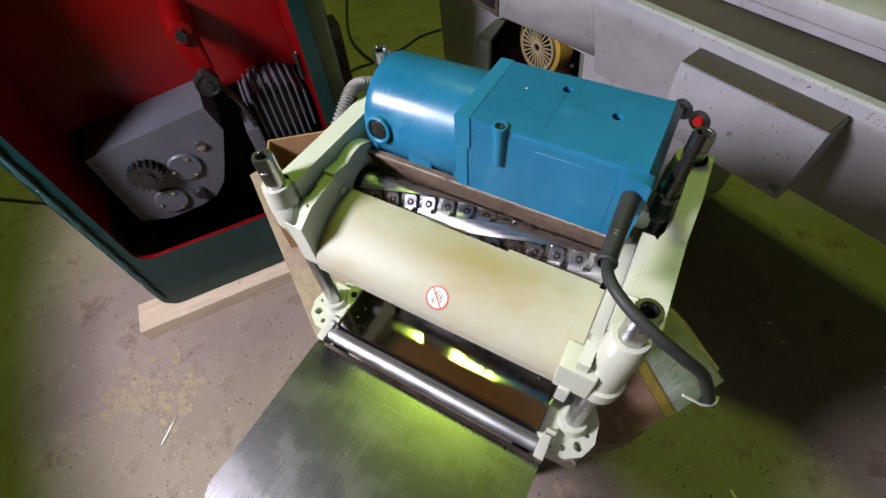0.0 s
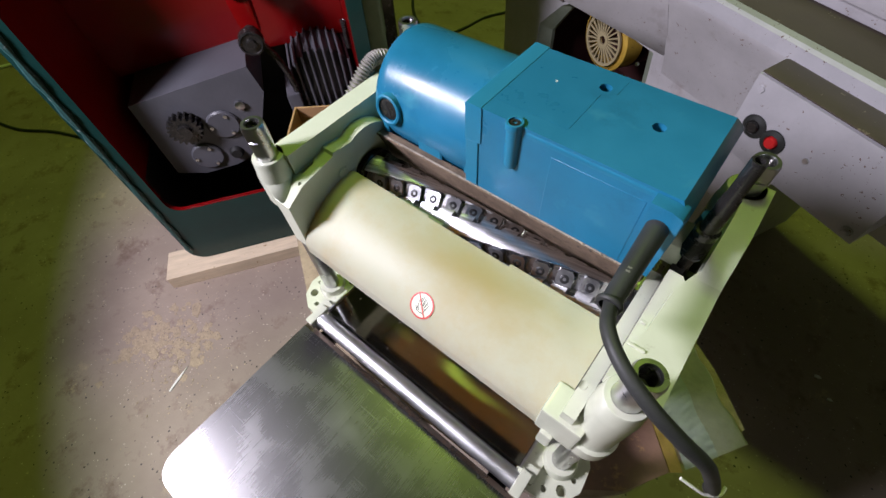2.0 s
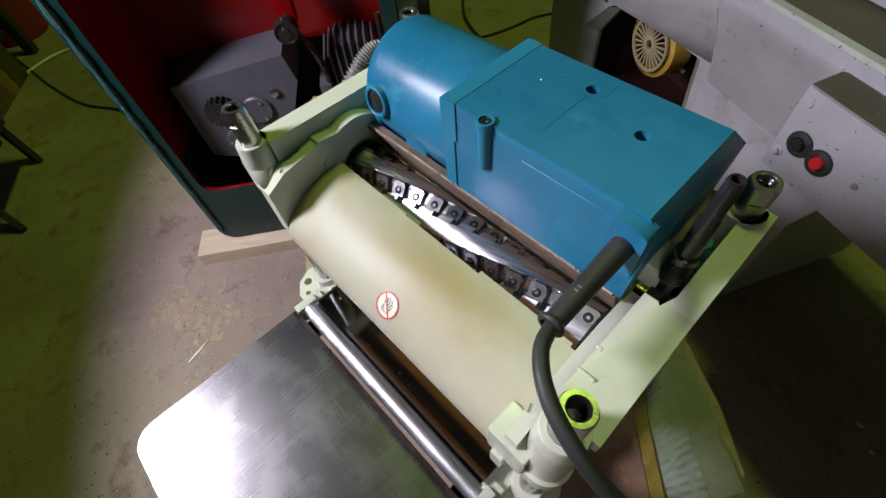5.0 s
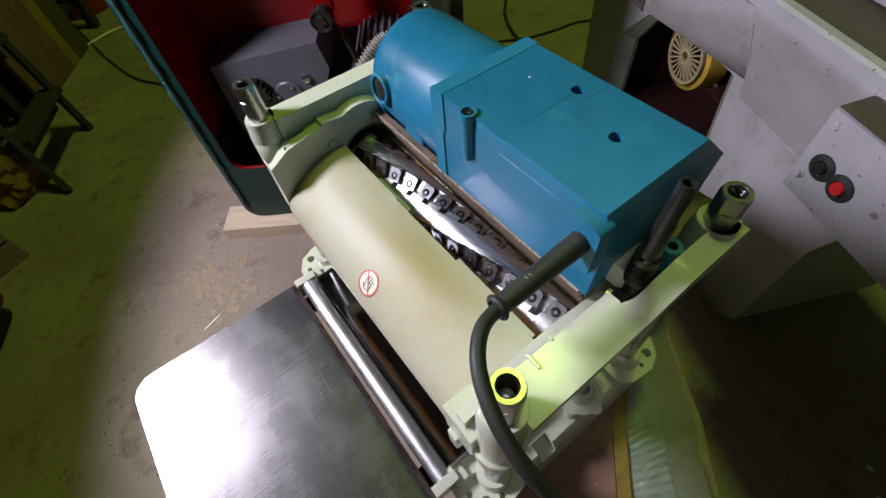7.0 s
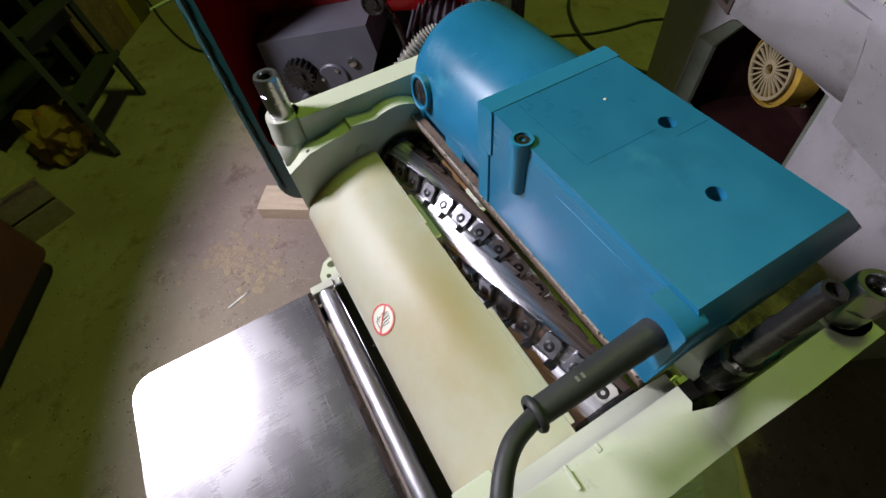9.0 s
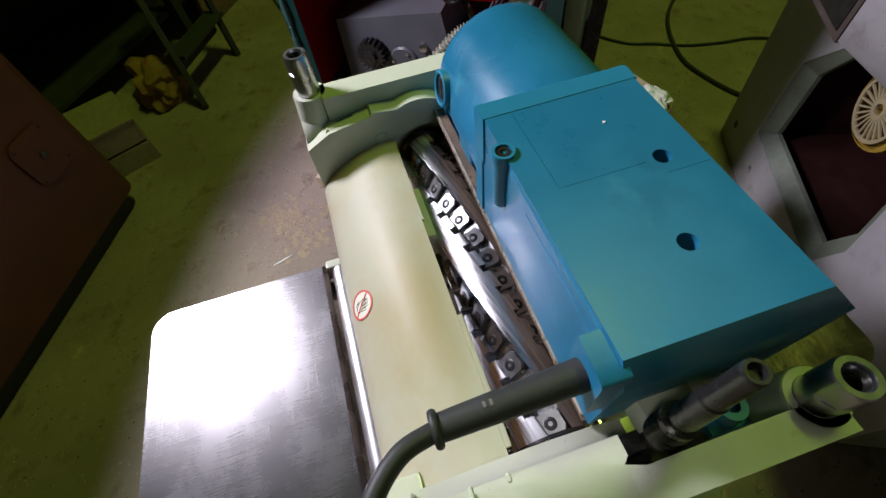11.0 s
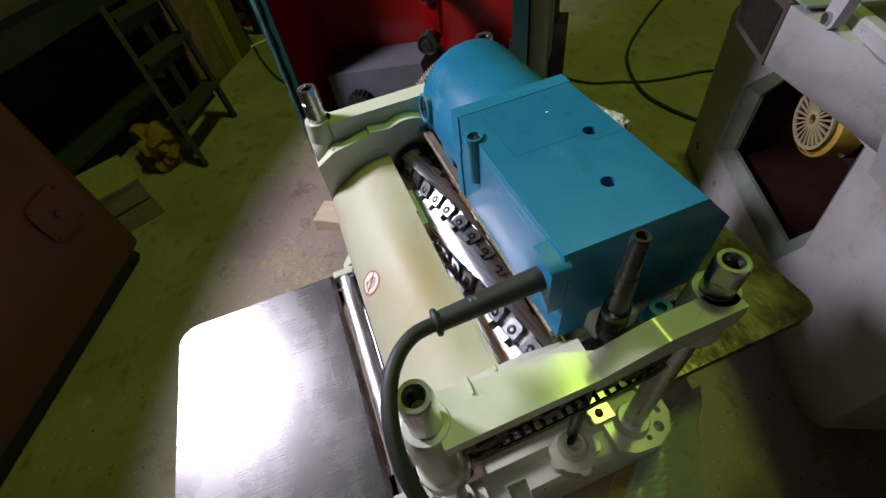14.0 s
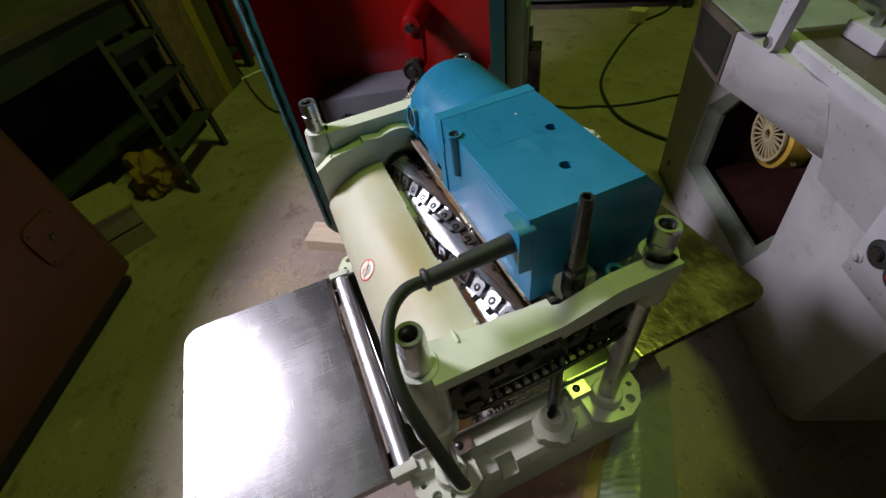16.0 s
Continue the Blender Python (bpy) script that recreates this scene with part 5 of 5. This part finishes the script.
# gears and feed chain under the right-hand beam
def sprocket(y, z, r, teeth_n, x0, x1):
    out = []
    for k in range(teeth_n):
        for d, rr in ((0, r - 0.004), (0.3, r), (0.5, r), (0.8, r - 0.004)):
            a = 2 * math.pi * (k + d) / teeth_n
            out.append((y + rr * math.cos(a), z + rr * math.sin(a)))
    bm = bmn()
    prism(bm, out, "x", x0, x1)
    rod(bm, (x0 - 0.004, y, z), (x1 + 0.006, y, z), 0.008, 14)
    return pp("sprocket", bm, DARKSTEEL, label="oily dark steel sprocket")


sprocket(-0.068, 0.815, 0.022, 13, 0.180, 0.186)
sprocket(0.078, 0.835, 0.028, 16, 0.180, 0.186)
sprocket(0.02, 0.842, 0.022, 13, 0.172, 0.178)
lm = bmn()
for x in (-0.0045, 0.0045):
    prism(lm, arc(-0.0045, 0, 0.0042, 90, 270, 5) + arc(0.0045, 0, 0.0042, -90, 90, 5), "x", x - 0.0008, x + 0.0008)
rod(lm, (-0.005, -0.0045, 0), (0.005, -0.0045, 0), 0.0024, 8)
link_mesh = link("chain_link", lm, DARKSTEEL, weighted=False)
loop = [Vector((0.183, -0.068 + 0.021 * math.cos(radians(a)), 0.815 + 0.021 * math.sin(radians(a)))) for a in range(95, 276, 20)]
loop += [Vector((0.183, -0.068 + 0.146 * t, 0.794 + 0.014 * t - 0.006 * math.sin(math.pi * t))) for t in [k / 12 for k in range(1, 12)]]
loop += [Vector((0.183, 0.078 + 0.027 * math.cos(radians(a)), 0.835 + 0.027 * math.sin(radians(a)))) for a in range(-85, 96, 20)]
loop += [Vector((0.183, 0.078 - 0.146 * t, 0.862 - 0.026 * t)) for t in [k / 12 for k in range(1, 12)]]
lengths, total = [], 0.0
for a, b in zip(loop, loop[1:] + loop[:1]):
    lengths.append((total, a, b))
    total += (b - a).length
count = 44
for k in range(count):
    s = total * k / count
    t0, a, b = [e for e in lengths if e[0] <= s][-1]
    d = (b - a).normalized()
    p = a + d * (s - t0)
    m = Matrix.Translation(p + Vector((0, 0, -0.585))) @ Matrix(((1, 0, 0, 0), (0, d.y, -d.z, 0), (0, d.z, d.y, 0), (0, 0, 0, 1)))
    ob = link_mesh if k == 0 else new("chain_link", link_mesh.data)
    ob.parent = planer
    ob.matrix_basis = m

# ---- what the planer stands on ----
bench = thing("work_stand", "low work stand with a swollen chipboard top", "stand")
TOPZ = 0.586
outline = [(-0.205, -0.155), (0.10, -0.150), (0.19, -0.135), (0.245, -0.092), (0.270, -0.066), (0.355, 0.092), (0.300, 0.145), (0.190, 0.222), (0.10, 0.25), (-0.15, 0.32), (-0.31, 0.46), (-0.36, 0.525), (-0.47, 0.50), (-0.59, 0.085)]
part("top_board", prism(bmn(), outline, "z", 0.562, TOPZ - 0.0015, 0.003), CHIP, bench, "swollen worn chipboard top")
for x, y in ((-0.42, 0.14), (-0.14, -0.09), (0.15, -0.05), (0.18, 0.14), (-0.30, 0.26)):
    part("leg", box(bmn(), x - 0.025, x + 0.025, y - 0.025, y + 0.025, 0.0, 0.562, 0.003), DARKGREY, bench)
pad = thing("painted_board", "worn brown board with a yellow painted stripe under the planer", "board")
part("plank", prism(bmn(), [(0.10, -0.10), (0.225, -0.098), (0.264, -0.070), (0.299, -0.016), (0.228, 0.057), (0.176, 0.137), (0.10, 0.16)], "z", 0.5848, 0.5872, 0.0006, 1), PAINTED, pad)
part("stripe", prism(bmn(), [(0.312, -0.006), (0.300, -0.015), (0.229, 0.058), (0.177, 0.138), (0.186, 0.146), (0.239, 0.070)], "z", 0.5849, 0.5878, 0.0004, 1), STRIPE, pad, "yellow painted stripe")
# crumpled wrap: a ribbed glossy strip and a matte strip beside it
wrap = thing("plastic_wrap", "dusty ribbed plastic wrap lying over the board's edge", "plastic wrap")
front = [Vector((0.187, 0.147)), Vector((0.241, 0.071)), Vector((0.313, -0.002))]
rear = [Vector((0.165, 0.245)), Vector((0.262, 0.163)), Vector((0.364, 0.078))]


def along(pts, v):
    return pts[0].lerp(pts[1], v * 2) if v < 0.5 else pts[1].lerp(pts[2], v * 2 - 1)


def strip(u0, u1, ribs, lift):
    """A thin sheet between two shares of the way from the front to the rear edge."""
    bm, rows, nu, nv = bmn(), [], 22, 150
    for i in range(nu + 1):
        row = []
        for j in range(nv + 1):
            u, v = u0 + (u1 - u0) * i / nu, j / nv
            p = along(front, v).lerp(along(rear, v), u)
            w = noise.noise(Vector((v * 7, 3.1, 0))) * 0.006 * u
            z = lift + 0.0013 * noise.noise(Vector((p.x * 60, p.y * 40, 0))) + 0.0008 * abs(noise.noise(Vector((p.x * 150, p.y * 90, 2))))
            z += ribs * (0.5 + noise.noise(Vector((u * 9, v * 6, 5)))) * math.sin(v * 150 + 1.5 * noise.noise(Vector((u * 6, v * 9, 1))))
            row.append(bm.verts.new((p.x + w, p.y + w, z - 0.13 * max(0, u - 0.95))))
        rows.append(row)
    for i in range(nu):
        for j in range(nv):
            bm.faces.new((rows[i][j], rows[i + 1][j], rows[i + 1][j + 1], rows[i][j + 1]))
    bmesh.ops.solidify(bm, geom=bm.faces[:], thickness=0.0005)
    return bm


part("ribbed_strip", strip(0.0, 0.50, 0.0009, 0.5898), WRAP, wrap, "translucent ribbed plastic strip", 80)
part("matte_strip", strip(0.47, 1.0, 0.0, 0.5884), WRAPBACK, wrap, "matte olive beige strip", 80)

# cardboard box behind the planer
cb = thing("cardboard_box", "open brown cardboard box standing behind the planer", "box")
CBM = Matrix.Translation((-0.471, 0.088, TOPZ)) @ pose(0, 0, 0, 0, 0, -50)
cb.matrix_world = CBM
for x0, x1, y0, y1 in ((0, 0.15, 0, 0.004), (0, 0.15, 0.28, 0.284), (0, 0.004, 0.004, 0.28), (0.146, 0.15, 0.004, 0.28)):
    part("side", box(bmn(), x0, x1, y0, y1, 0, 0.135, 0.0005, 1), CARD, cb)
part("bottom", box(bmn(), 0.004, 0.146, 0.004, 0.28, 0.001, 0.005), CARD, cb)
bm = bmn()
tube(bm, [(-0.475 + 0.004 * k, 0.06 + 0.012 * math.sin(k * 1.9), 0.60 + 0.05 * abs(math.sin(k * 0.9))) for k in range(9)], lambda t: 0.02 + 0.008 * math.sin(23 * t), 10, 5)
tagged(link("crumpled_paper", bm, CARD), "crumpled brown packing paper beside the cardboard box", "paper")
# corrugated hose at the back of the motor
bm = bmn()
tube(bm, [(-0.203, -0.025, 0.86), (-0.202, 0.0, 0.879), (-0.201, 0.028, 0.903), (-0.199, 0.048, 0.919), (-0.196, 0.064, 0.923), (-0.186, 0.085, 0.915)], lambda t: 0.0073 + 0.0012 * math.sin(t * 2 * math.pi * 32), 12, 60)
pp("rack_hose", bm, SPRING, label="ribbed metal hose")

# floor litter
def chip(name, label, p, q, w, material):
    p, q = Vector(p), Vector(q)
    bm = bmn()
    d = q - p
    a = math.degrees(math.atan2(d.y, d.x))
    prism(bm, [(0, -w / 2), (d.length * 0.6, -w * 0.6), (d.length, -w * 0.1), (d.length * 0.55, w / 2), (0, w * 0.4)], "z", 0.0, 0.003, 0.0006, 1)
    ob = tagged(link(name, bm, material), label, "litter", "splinters on the floor")
    ob.matrix_world = Matrix.Translation((p.x, p.y, 0.0008)) @ pose(0, 0, 0, 0, 0, a)
    return ob


chip("wood_splinter", "pale thin wood splinter lying on the floor", (-0.717, -0.467, 0), (-0.742, -0.392, 0), 0.006, WHITE)
chip("wood_splinter", "pale thin wood splinter lying on the floor", (0.62, 0.14, 0), (0.66, 0.10, 0), 0.008, WHITE)

for x, y, r in ((0.655, 0.655, 0.008), (0.694, 0.609, 0.006), (0.945, 0.589, 0.007)):
    chip("paper_scrap", "small pale paper scrap lying on the floor", (x - r, y, 0), (x + r, y + r * 0.4, 0), r * 1.1, WHITE)

# ---- the left side of the hall ----
def lathe_cabinet():
    top = thing("machine_cabinet", "tall red-brown painted machine cabinet in shadow", "machine")
    top.matrix_world = Matrix.Translation((-1.23, -0.90, 0)) @ pose(0, 0, 0, 0, 0, -22.9)
    part("body", prism(bmn(), rounded(0.0, 0.9, -0.75, 0.0, 0.02, 0.02, 0.03, 0.07), "z", 0.075, 1.15, 0.012), BROWNRED, top)
    part("plinth", prism(bmn(), rounded(0.03, 0.87, -0.72, -0.035, 0.02, 0.02, 0.02, 0.06), "z", 0.0, 0.0745, 0.004), DARKGREY, top, "dark recessed plinth")
    lid = part("cover_plate", prism(bmn(), rounded(0.11, 0.25, 0.30, 0.44, 0.03, 0.03, 0.03, 0.03), "y", 0.0005, 0.009, 0.003), BROWNRED, top)
    part("lock_screw", rod(bmn(), (0.18, 0.009, 0.37), (0.18, 0.016, 0.37), 0.011, 12, chamfer=0.002), DARKSTEEL, lid)
    for x, z in ((0.125, 0.315), (0.235, 0.315), (0.235, 0.425), (0.125, 0.425)):
        part("screw", rod(bmn(), (x, 0.009, z), (x, 0.012, z), 0.004, 8), DARKSTEEL, lid)


lathe_cabinet()


def step_ladder():
    top = thing("step_ladder", "dark wooden step ladder standing in shadow", "ladder")
    rails = (((-1.694, -0.693, 0.0), (-2.02, -0.789, 0.62)), ((-2.075, -0.541, 0.0), (-2.22, -0.60, 0.72)))
    for p, q in rails:
        p, q = Vector(p), Vector(q)
        m = Matrix.Translation(p) @ (q - p).to_track_quat("Z", "X").to_matrix().to_4x4()
        part("rail", box(bmn(), -0.03, 0.03, -0.012, 0.012, 0.0, (q - p).length, 0.003, m=m), DARKGREY, top)
    for f in (0.30, 0.66, 0.93):
        p, q = (Vector(a).lerp(Vector(b), f) for a, b in rails)
        d = q - p
        m = Matrix.Translation(p) @ pose(0, 0, 0, 0, 0, math.degrees(math.atan2(d.y, d.x)))
        part("tread", box(bmn(), 0, d.to_2d().length, -0.045, 0.045, -0.010, 0.010, 0.003, m=m), DARKGREY, top)
        part("riser", box(bmn(), 0.004, d.to_2d().length - 0.004, 0.028, 0.042, -0.085, -0.0105, 0.003, m=m), DARKGREY, top)


step_ladder()


def work_table():
    top = thing("work_table", "dark painted steel work table against the wall", "table")
    m = Matrix.Translation((-2.2, -0.84, 0)) @ pose(0, 0, 0, 0, 0, -32.7)
    part("tabletop", box(bmn(), -1.1, 0.75, -0.72, 0.02, 0.70, 0.745, 0.006, m=m), TABLETOP, top, "worn brown table top")
    part("apron", box(bmn(), -1.08, 0.73, -0.02, 0.0, 0.565, 0.70, 0.004, m=m), DARKGREY, top)
    for x in (-1.04, -0.17, 0.69):
        for y in (-0.66, -0.03):
            part("leg", box(bmn(), x - 0.025, x + 0.025, y - 0.025, y + 0.025, 0.0, 0.70, 0.004, m=m), DARKGREY, top)
    part("lower_shelf", box(bmn(), -1.06, 0.71, -0.68, -0.06, 0.12, 0.145, 0.004, m=m), DARKGREY, top)
    part("back_panel", box(bmn(), -1.06, 0.71, -0.71, -0.69, 0.05, 0.70, 0.003, m=m), DARKGREY, top)


work_table()


def crumple(name, label, category, centre, size, material, seed):
    bm = bmn()
    bmesh.ops.create_icosphere(bm, subdivisions=4, radius=1)
    for v in bm.verts:
        n1 = noise.noise(v.co * 1.7 + Vector((seed, 0, 0))) + 0.5 * noise.noise(v.co * 4.1 + Vector((0, seed, 0)))
        v.co = Vector((v.co.x * size[0], v.co.y * size[1], max(-1, v.co.z) * size[2])) * (1 + 0.45 * n1)
        v.co.z = max(v.co.z, -size[2] * 0.7)
        v.co += Vector((centre[0], centre[1], centre[2] + size[2] * 0.7))
    return tagged(link(name, bm, material), label, category)


crumple("rag", "crumpled yellow and red work rag on the floor", "rag", (-1.88, -0.86, 0.0), (0.15, 0.11, 0.10), RAG, 3)
crate = thing("small_crate", "small plain wooden crate standing in shadow", "crate")
cm = Matrix.Translation((-1.54, -0.92, 0)) @ pose(0, 0, 0, 0, 0, 25)
for z0, z1 in ((0.0, 0.085), (0.095, 0.18)):
    for y in (-0.20, -0.012):
        part("board", box(bmn(), -0.12, 0.12, y, y + 0.012, z0, z1, 0.002, m=cm), CHIP, crate)
    for x in (-0.12, 0.108):
        part("board", box(bmn(), x, x + 0.012, -0.188, -0.012, z0, z1, 0.002, m=cm), CHIP, crate)
part("lid", box(bmn(), -0.125, 0.125, -0.205, 0.005, 0.18, 0.192, 0.002, m=cm), CHIP, crate)
bin_top = thing("waste_bin", "faded red plastic bin standing on the floor", "bin")
part("bucket", turn(bmn(), [(0, 0.01), (0.15, 0.01), (0.155, 0.0), (0.16, 0.01), (0.20, 0.55), (0.21, 0.56), (0.19, 0.57), (0.185, 0.55), (0.14, 0.03), (0, 0.03)], Matrix.Translation((-3.40, -0.30, 0)), 32), REDPLASTIC, bin_top)
part("rim", turn(bmn(), [(0.198, 0.53), (0.218, 0.53), (0.218, 0.57), (0.198, 0.57)], Matrix.Translation((-3.40, -0.30, 0)), 32, close=True), REDPLASTIC, bin_top)
panel = thing("leaning_panel", "tall boarded panel with a yellow board standing on the floor", "panel")
panel.matrix_world = Matrix.Translation((-2.62, -0.545, 0.0)) @ pose(0, 0, 0, 0, 0, 149)
for x0, x1, mt, lab in ((-0.25, -0.001, PAINTED, ""), (0.001, 0.085, PAINTED, ""), (0.088, 0.165, YELLOWSHEET, "yellow board"), (0.168, 0.30, DARKOLIVE, "olive brown board")):
    part("board", box(bmn(), x0, x1, -0.012, 0.012, 0.0, 1.0, 0.003), mt, panel, lab)
for z in (0.25, 0.8):
    part("batten", box(bmn(), -0.25, 0.30, 0.0125, 0.03, z, z + 0.05, 0.003), PAINTED, panel)


def floor_cable(name, label, pts, r, material):
    return tagged(link(name, tube(bmn(), [(x, y, r) for x, y in pts], r, 8, 8), material), label, "cable", "cables on the floor")


floor_cable("floor_cable", "thin black cable lying across the floor", [(-1.8, 0.9), (-1.394, 1.128), (-1.29, 1.278), (-1.221, 1.397), (-1.18, 1.536), (-1.147, 1.683), (-1.0, 1.9)], 0.006, RUBBER)
floor_cable("floor_cable", "looped black cable lying on the floor", [(-2.3, 2.8), (-2.051, 2.428), (-1.978, 2.134), (-1.705, 1.721), (-1.464, 1.453), (-1.192, 1.323), (-1.007, 1.321), (-0.80, 1.40), (-0.6, 1.6)], 0.008, RUBBER)
floor_cable("floor_cable", "thin black cable lying on the floor", [(-3.3, -0.42), (-2.87, -0.363), (-2.648, -0.335), (-2.333, -0.265), (-2.129, -0.153), (-1.75, -0.02), (-1.4, 0.1)], 0.006, RUBBER)
floor_cable("floor_cable", "white cable lying on the floor", [(-2.86, -0.40), (-2.884, -0.361), (-2.933, -0.241), (-2.921, -0.115), (-2.8, 0.1)], 0.008, WHITE)
floor_cable("floor_cable", "thin black cable lying behind the surface planer", [(0.66, 1.45), (0.715, 1.335), (0.772, 1.268), (0.859, 1.237), (0.951, 1.265), (1.2, 1.4)], 0.008, RUBBER)


def far_bench():
    top = thing("far_machine_stand", "dark steel machine stand at the far side", "stand")
    m = Matrix.Translation((-2.62, 2.15, 0)) @ pose(0, 0, 0, 0, 0, 52)
    part("tray", box(bmn(), -0.75, 0.75, -0.25, 0.35, 0.30, 0.42, 0.01, m=m), DARKGREY, top)
    for x in (-0.7, 0.7):
        for y in (-0.2, 0.3):
            part("leg", box(bmn(), x - 0.03, x + 0.03, y - 0.03, y + 0.03, 0, 0.30, 0.004, m=m), DARKGREY, top)
    part("lower_shelf", box(bmn(), -0.7, 0.7, -0.2, 0.3, 0.06, 0.09, 0.004, m=m), GREYCAST, top)


far_bench()
tagged(link("wood_offcut", box(bmn(), -0.05, 0.05, -0.04, 0.04, 0, 0.08, 0.003, m=Matrix.Translation((-2.03, 2.16, 0)) @ pose(0, 0, 0, 0, 0, 30)), WOOD), "small sawn wood offcut lying on the floor", "wood block")


# ---- sawdust, flakes and grit on the floor ----
def flakes(name, label, count, spot, size, material, base=0.0):
    verts, faces = [], []
    for _ in range(count):
        x, y = spot()
        s, a, h = size * random.uniform(0.4, 1.5), random.uniform(0, math.pi), random.uniform(0.0008, 0.0025)
        c, d = math.cos(a) * s, math.sin(a) * s
        w = random.uniform(0.3, 0.8)
        n0 = len(verts)
        ring4 = ((c, d), (-d * w, c * w), (-c, -d), (d * w, -c * w))
        verts += [(x + p, y + q, base + 0.0004) for p, q in ring4] + [(x + p * 0.8, y + q * 0.8, base + h) for p, q in ring4]
        faces += [(n0 + 4, n0 + 5, n0 + 6, n0 + 7)] + [(n0 + i, n0 + (i + 1) % 4, n0 + 4 + (i + 1) % 4, n0 + 4 + i) for i in range(4)]
    me = bpy.data.meshes.new(name)
    me.from_pydata(verts, [], faces)
    me.materials.append(material)
    return tagged(new(name, me), label, "sawdust", kind="stuff")


def near(cx, cy, sx, sy):
    return lambda: (random.gauss(cx, sx), random.gauss(cy, sy))


flakes("sawdust_flakes", "pale sawdust flakes trodden into the floor", 420, near(-0.83, -0.40, 0.085, 0.07), 0.0026, DUST)
flakes("floor_flakes", "loose wood flakes scattered over the floor", 1000, lambda: (random.uniform(-1.6, 1.0), random.uniform(-0.9, 1.3)), 0.0023, DUST)
flakes("bed_shavings", "fine wood shavings lying on the planer bed", 260, lambda: (min(0.149, random.gauss(0.138, 0.010)), random.gauss(-0.005, 0.030)), 0.0011, DUST, 0.670)
flakes("bed_specks", "single wood specks on the planer bed", 40, lambda: (random.uniform(-0.14, 0.145), random.uniform(-0.13, 0.0)), 0.0008, DUST, 0.670)
flakes("lip_shavings", "wood shavings caught along the chute lip", 60, lambda: (random.uniform(-0.145, 0.15), random.uniform(0.0030, 0.0036)), 0.0008, DUST, 0.8811)
flakes("dark_grit", "dark grit scattered over the floor", 170, lambda: (random.uniform(-1.6, 1.0), random.uniform(-0.9, 1.3)), 0.0026, DARKSTEEL)


def smears(name, label, count, spot, material):
    """Thin ragged cakes of trodden dust."""
    verts, faces = [], []
    for _ in range(count):
        x, y = spot()
        r, n0, n = random.uniform(0.003, 0.015), len(verts), 11
        h = random.uniform(0.0006, 0.0014)
        for lvl, f in ((0.0003, 1.0), (h, 0.86)):
            for k in range(n):
                a = 2 * math.pi * k / n
                q = r * f * (1 + 0.9 * noise.noise(Vector((x * 90 + math.cos(a) * 1.9, y * 90 + math.sin(a) * 1.3, 0))))
                verts.append((x + q * math.cos(a) * 1.25, y + q * math.sin(a), lvl))
        faces.append(tuple(n0 + n + k for k in range(n)))
        faces += [(n0 + k, n0 + (k + 1) % n, n0 + n + (k + 1) % n, n0 + n + k) for k in range(n)]
    me = bpy.data.meshes.new(name)
    me.from_pydata(verts, [], faces)
    me.materials.append(material)
    return tagged(new(name, me), label, "sawdust", kind="stuff")


SMEAR = mat("trodden_dust", (0.37, 0.29, 0.195), 0.95, vary=0.2, scale=60, bump=0.5, bump_scale=300, dark=(0.19, 0.15, 0.12), dark_at=0.55)
smears("dust_cake", "ragged cakes of trodden sawdust on the floor", 120, lambda: random.choice((near(-0.90, -0.37, 0.045, 0.05), near(-0.775, -0.36, 0.03, 0.04), near(-0.93, -0.44, 0.03, 0.05)))(), SMEAR)

crumple("paper_bag", "crumpled white and green paper bag lying on the stand", "bag", (-0.375, 0.487, TOPZ), (0.035, 0.022, 0.012), mat("white_green_paper", (0.45, 0.45, 0.38), 0.7, vary=0.08, scale=30, dark=(0.05, 0.22, 0.10), dark_at=0.55), 8)
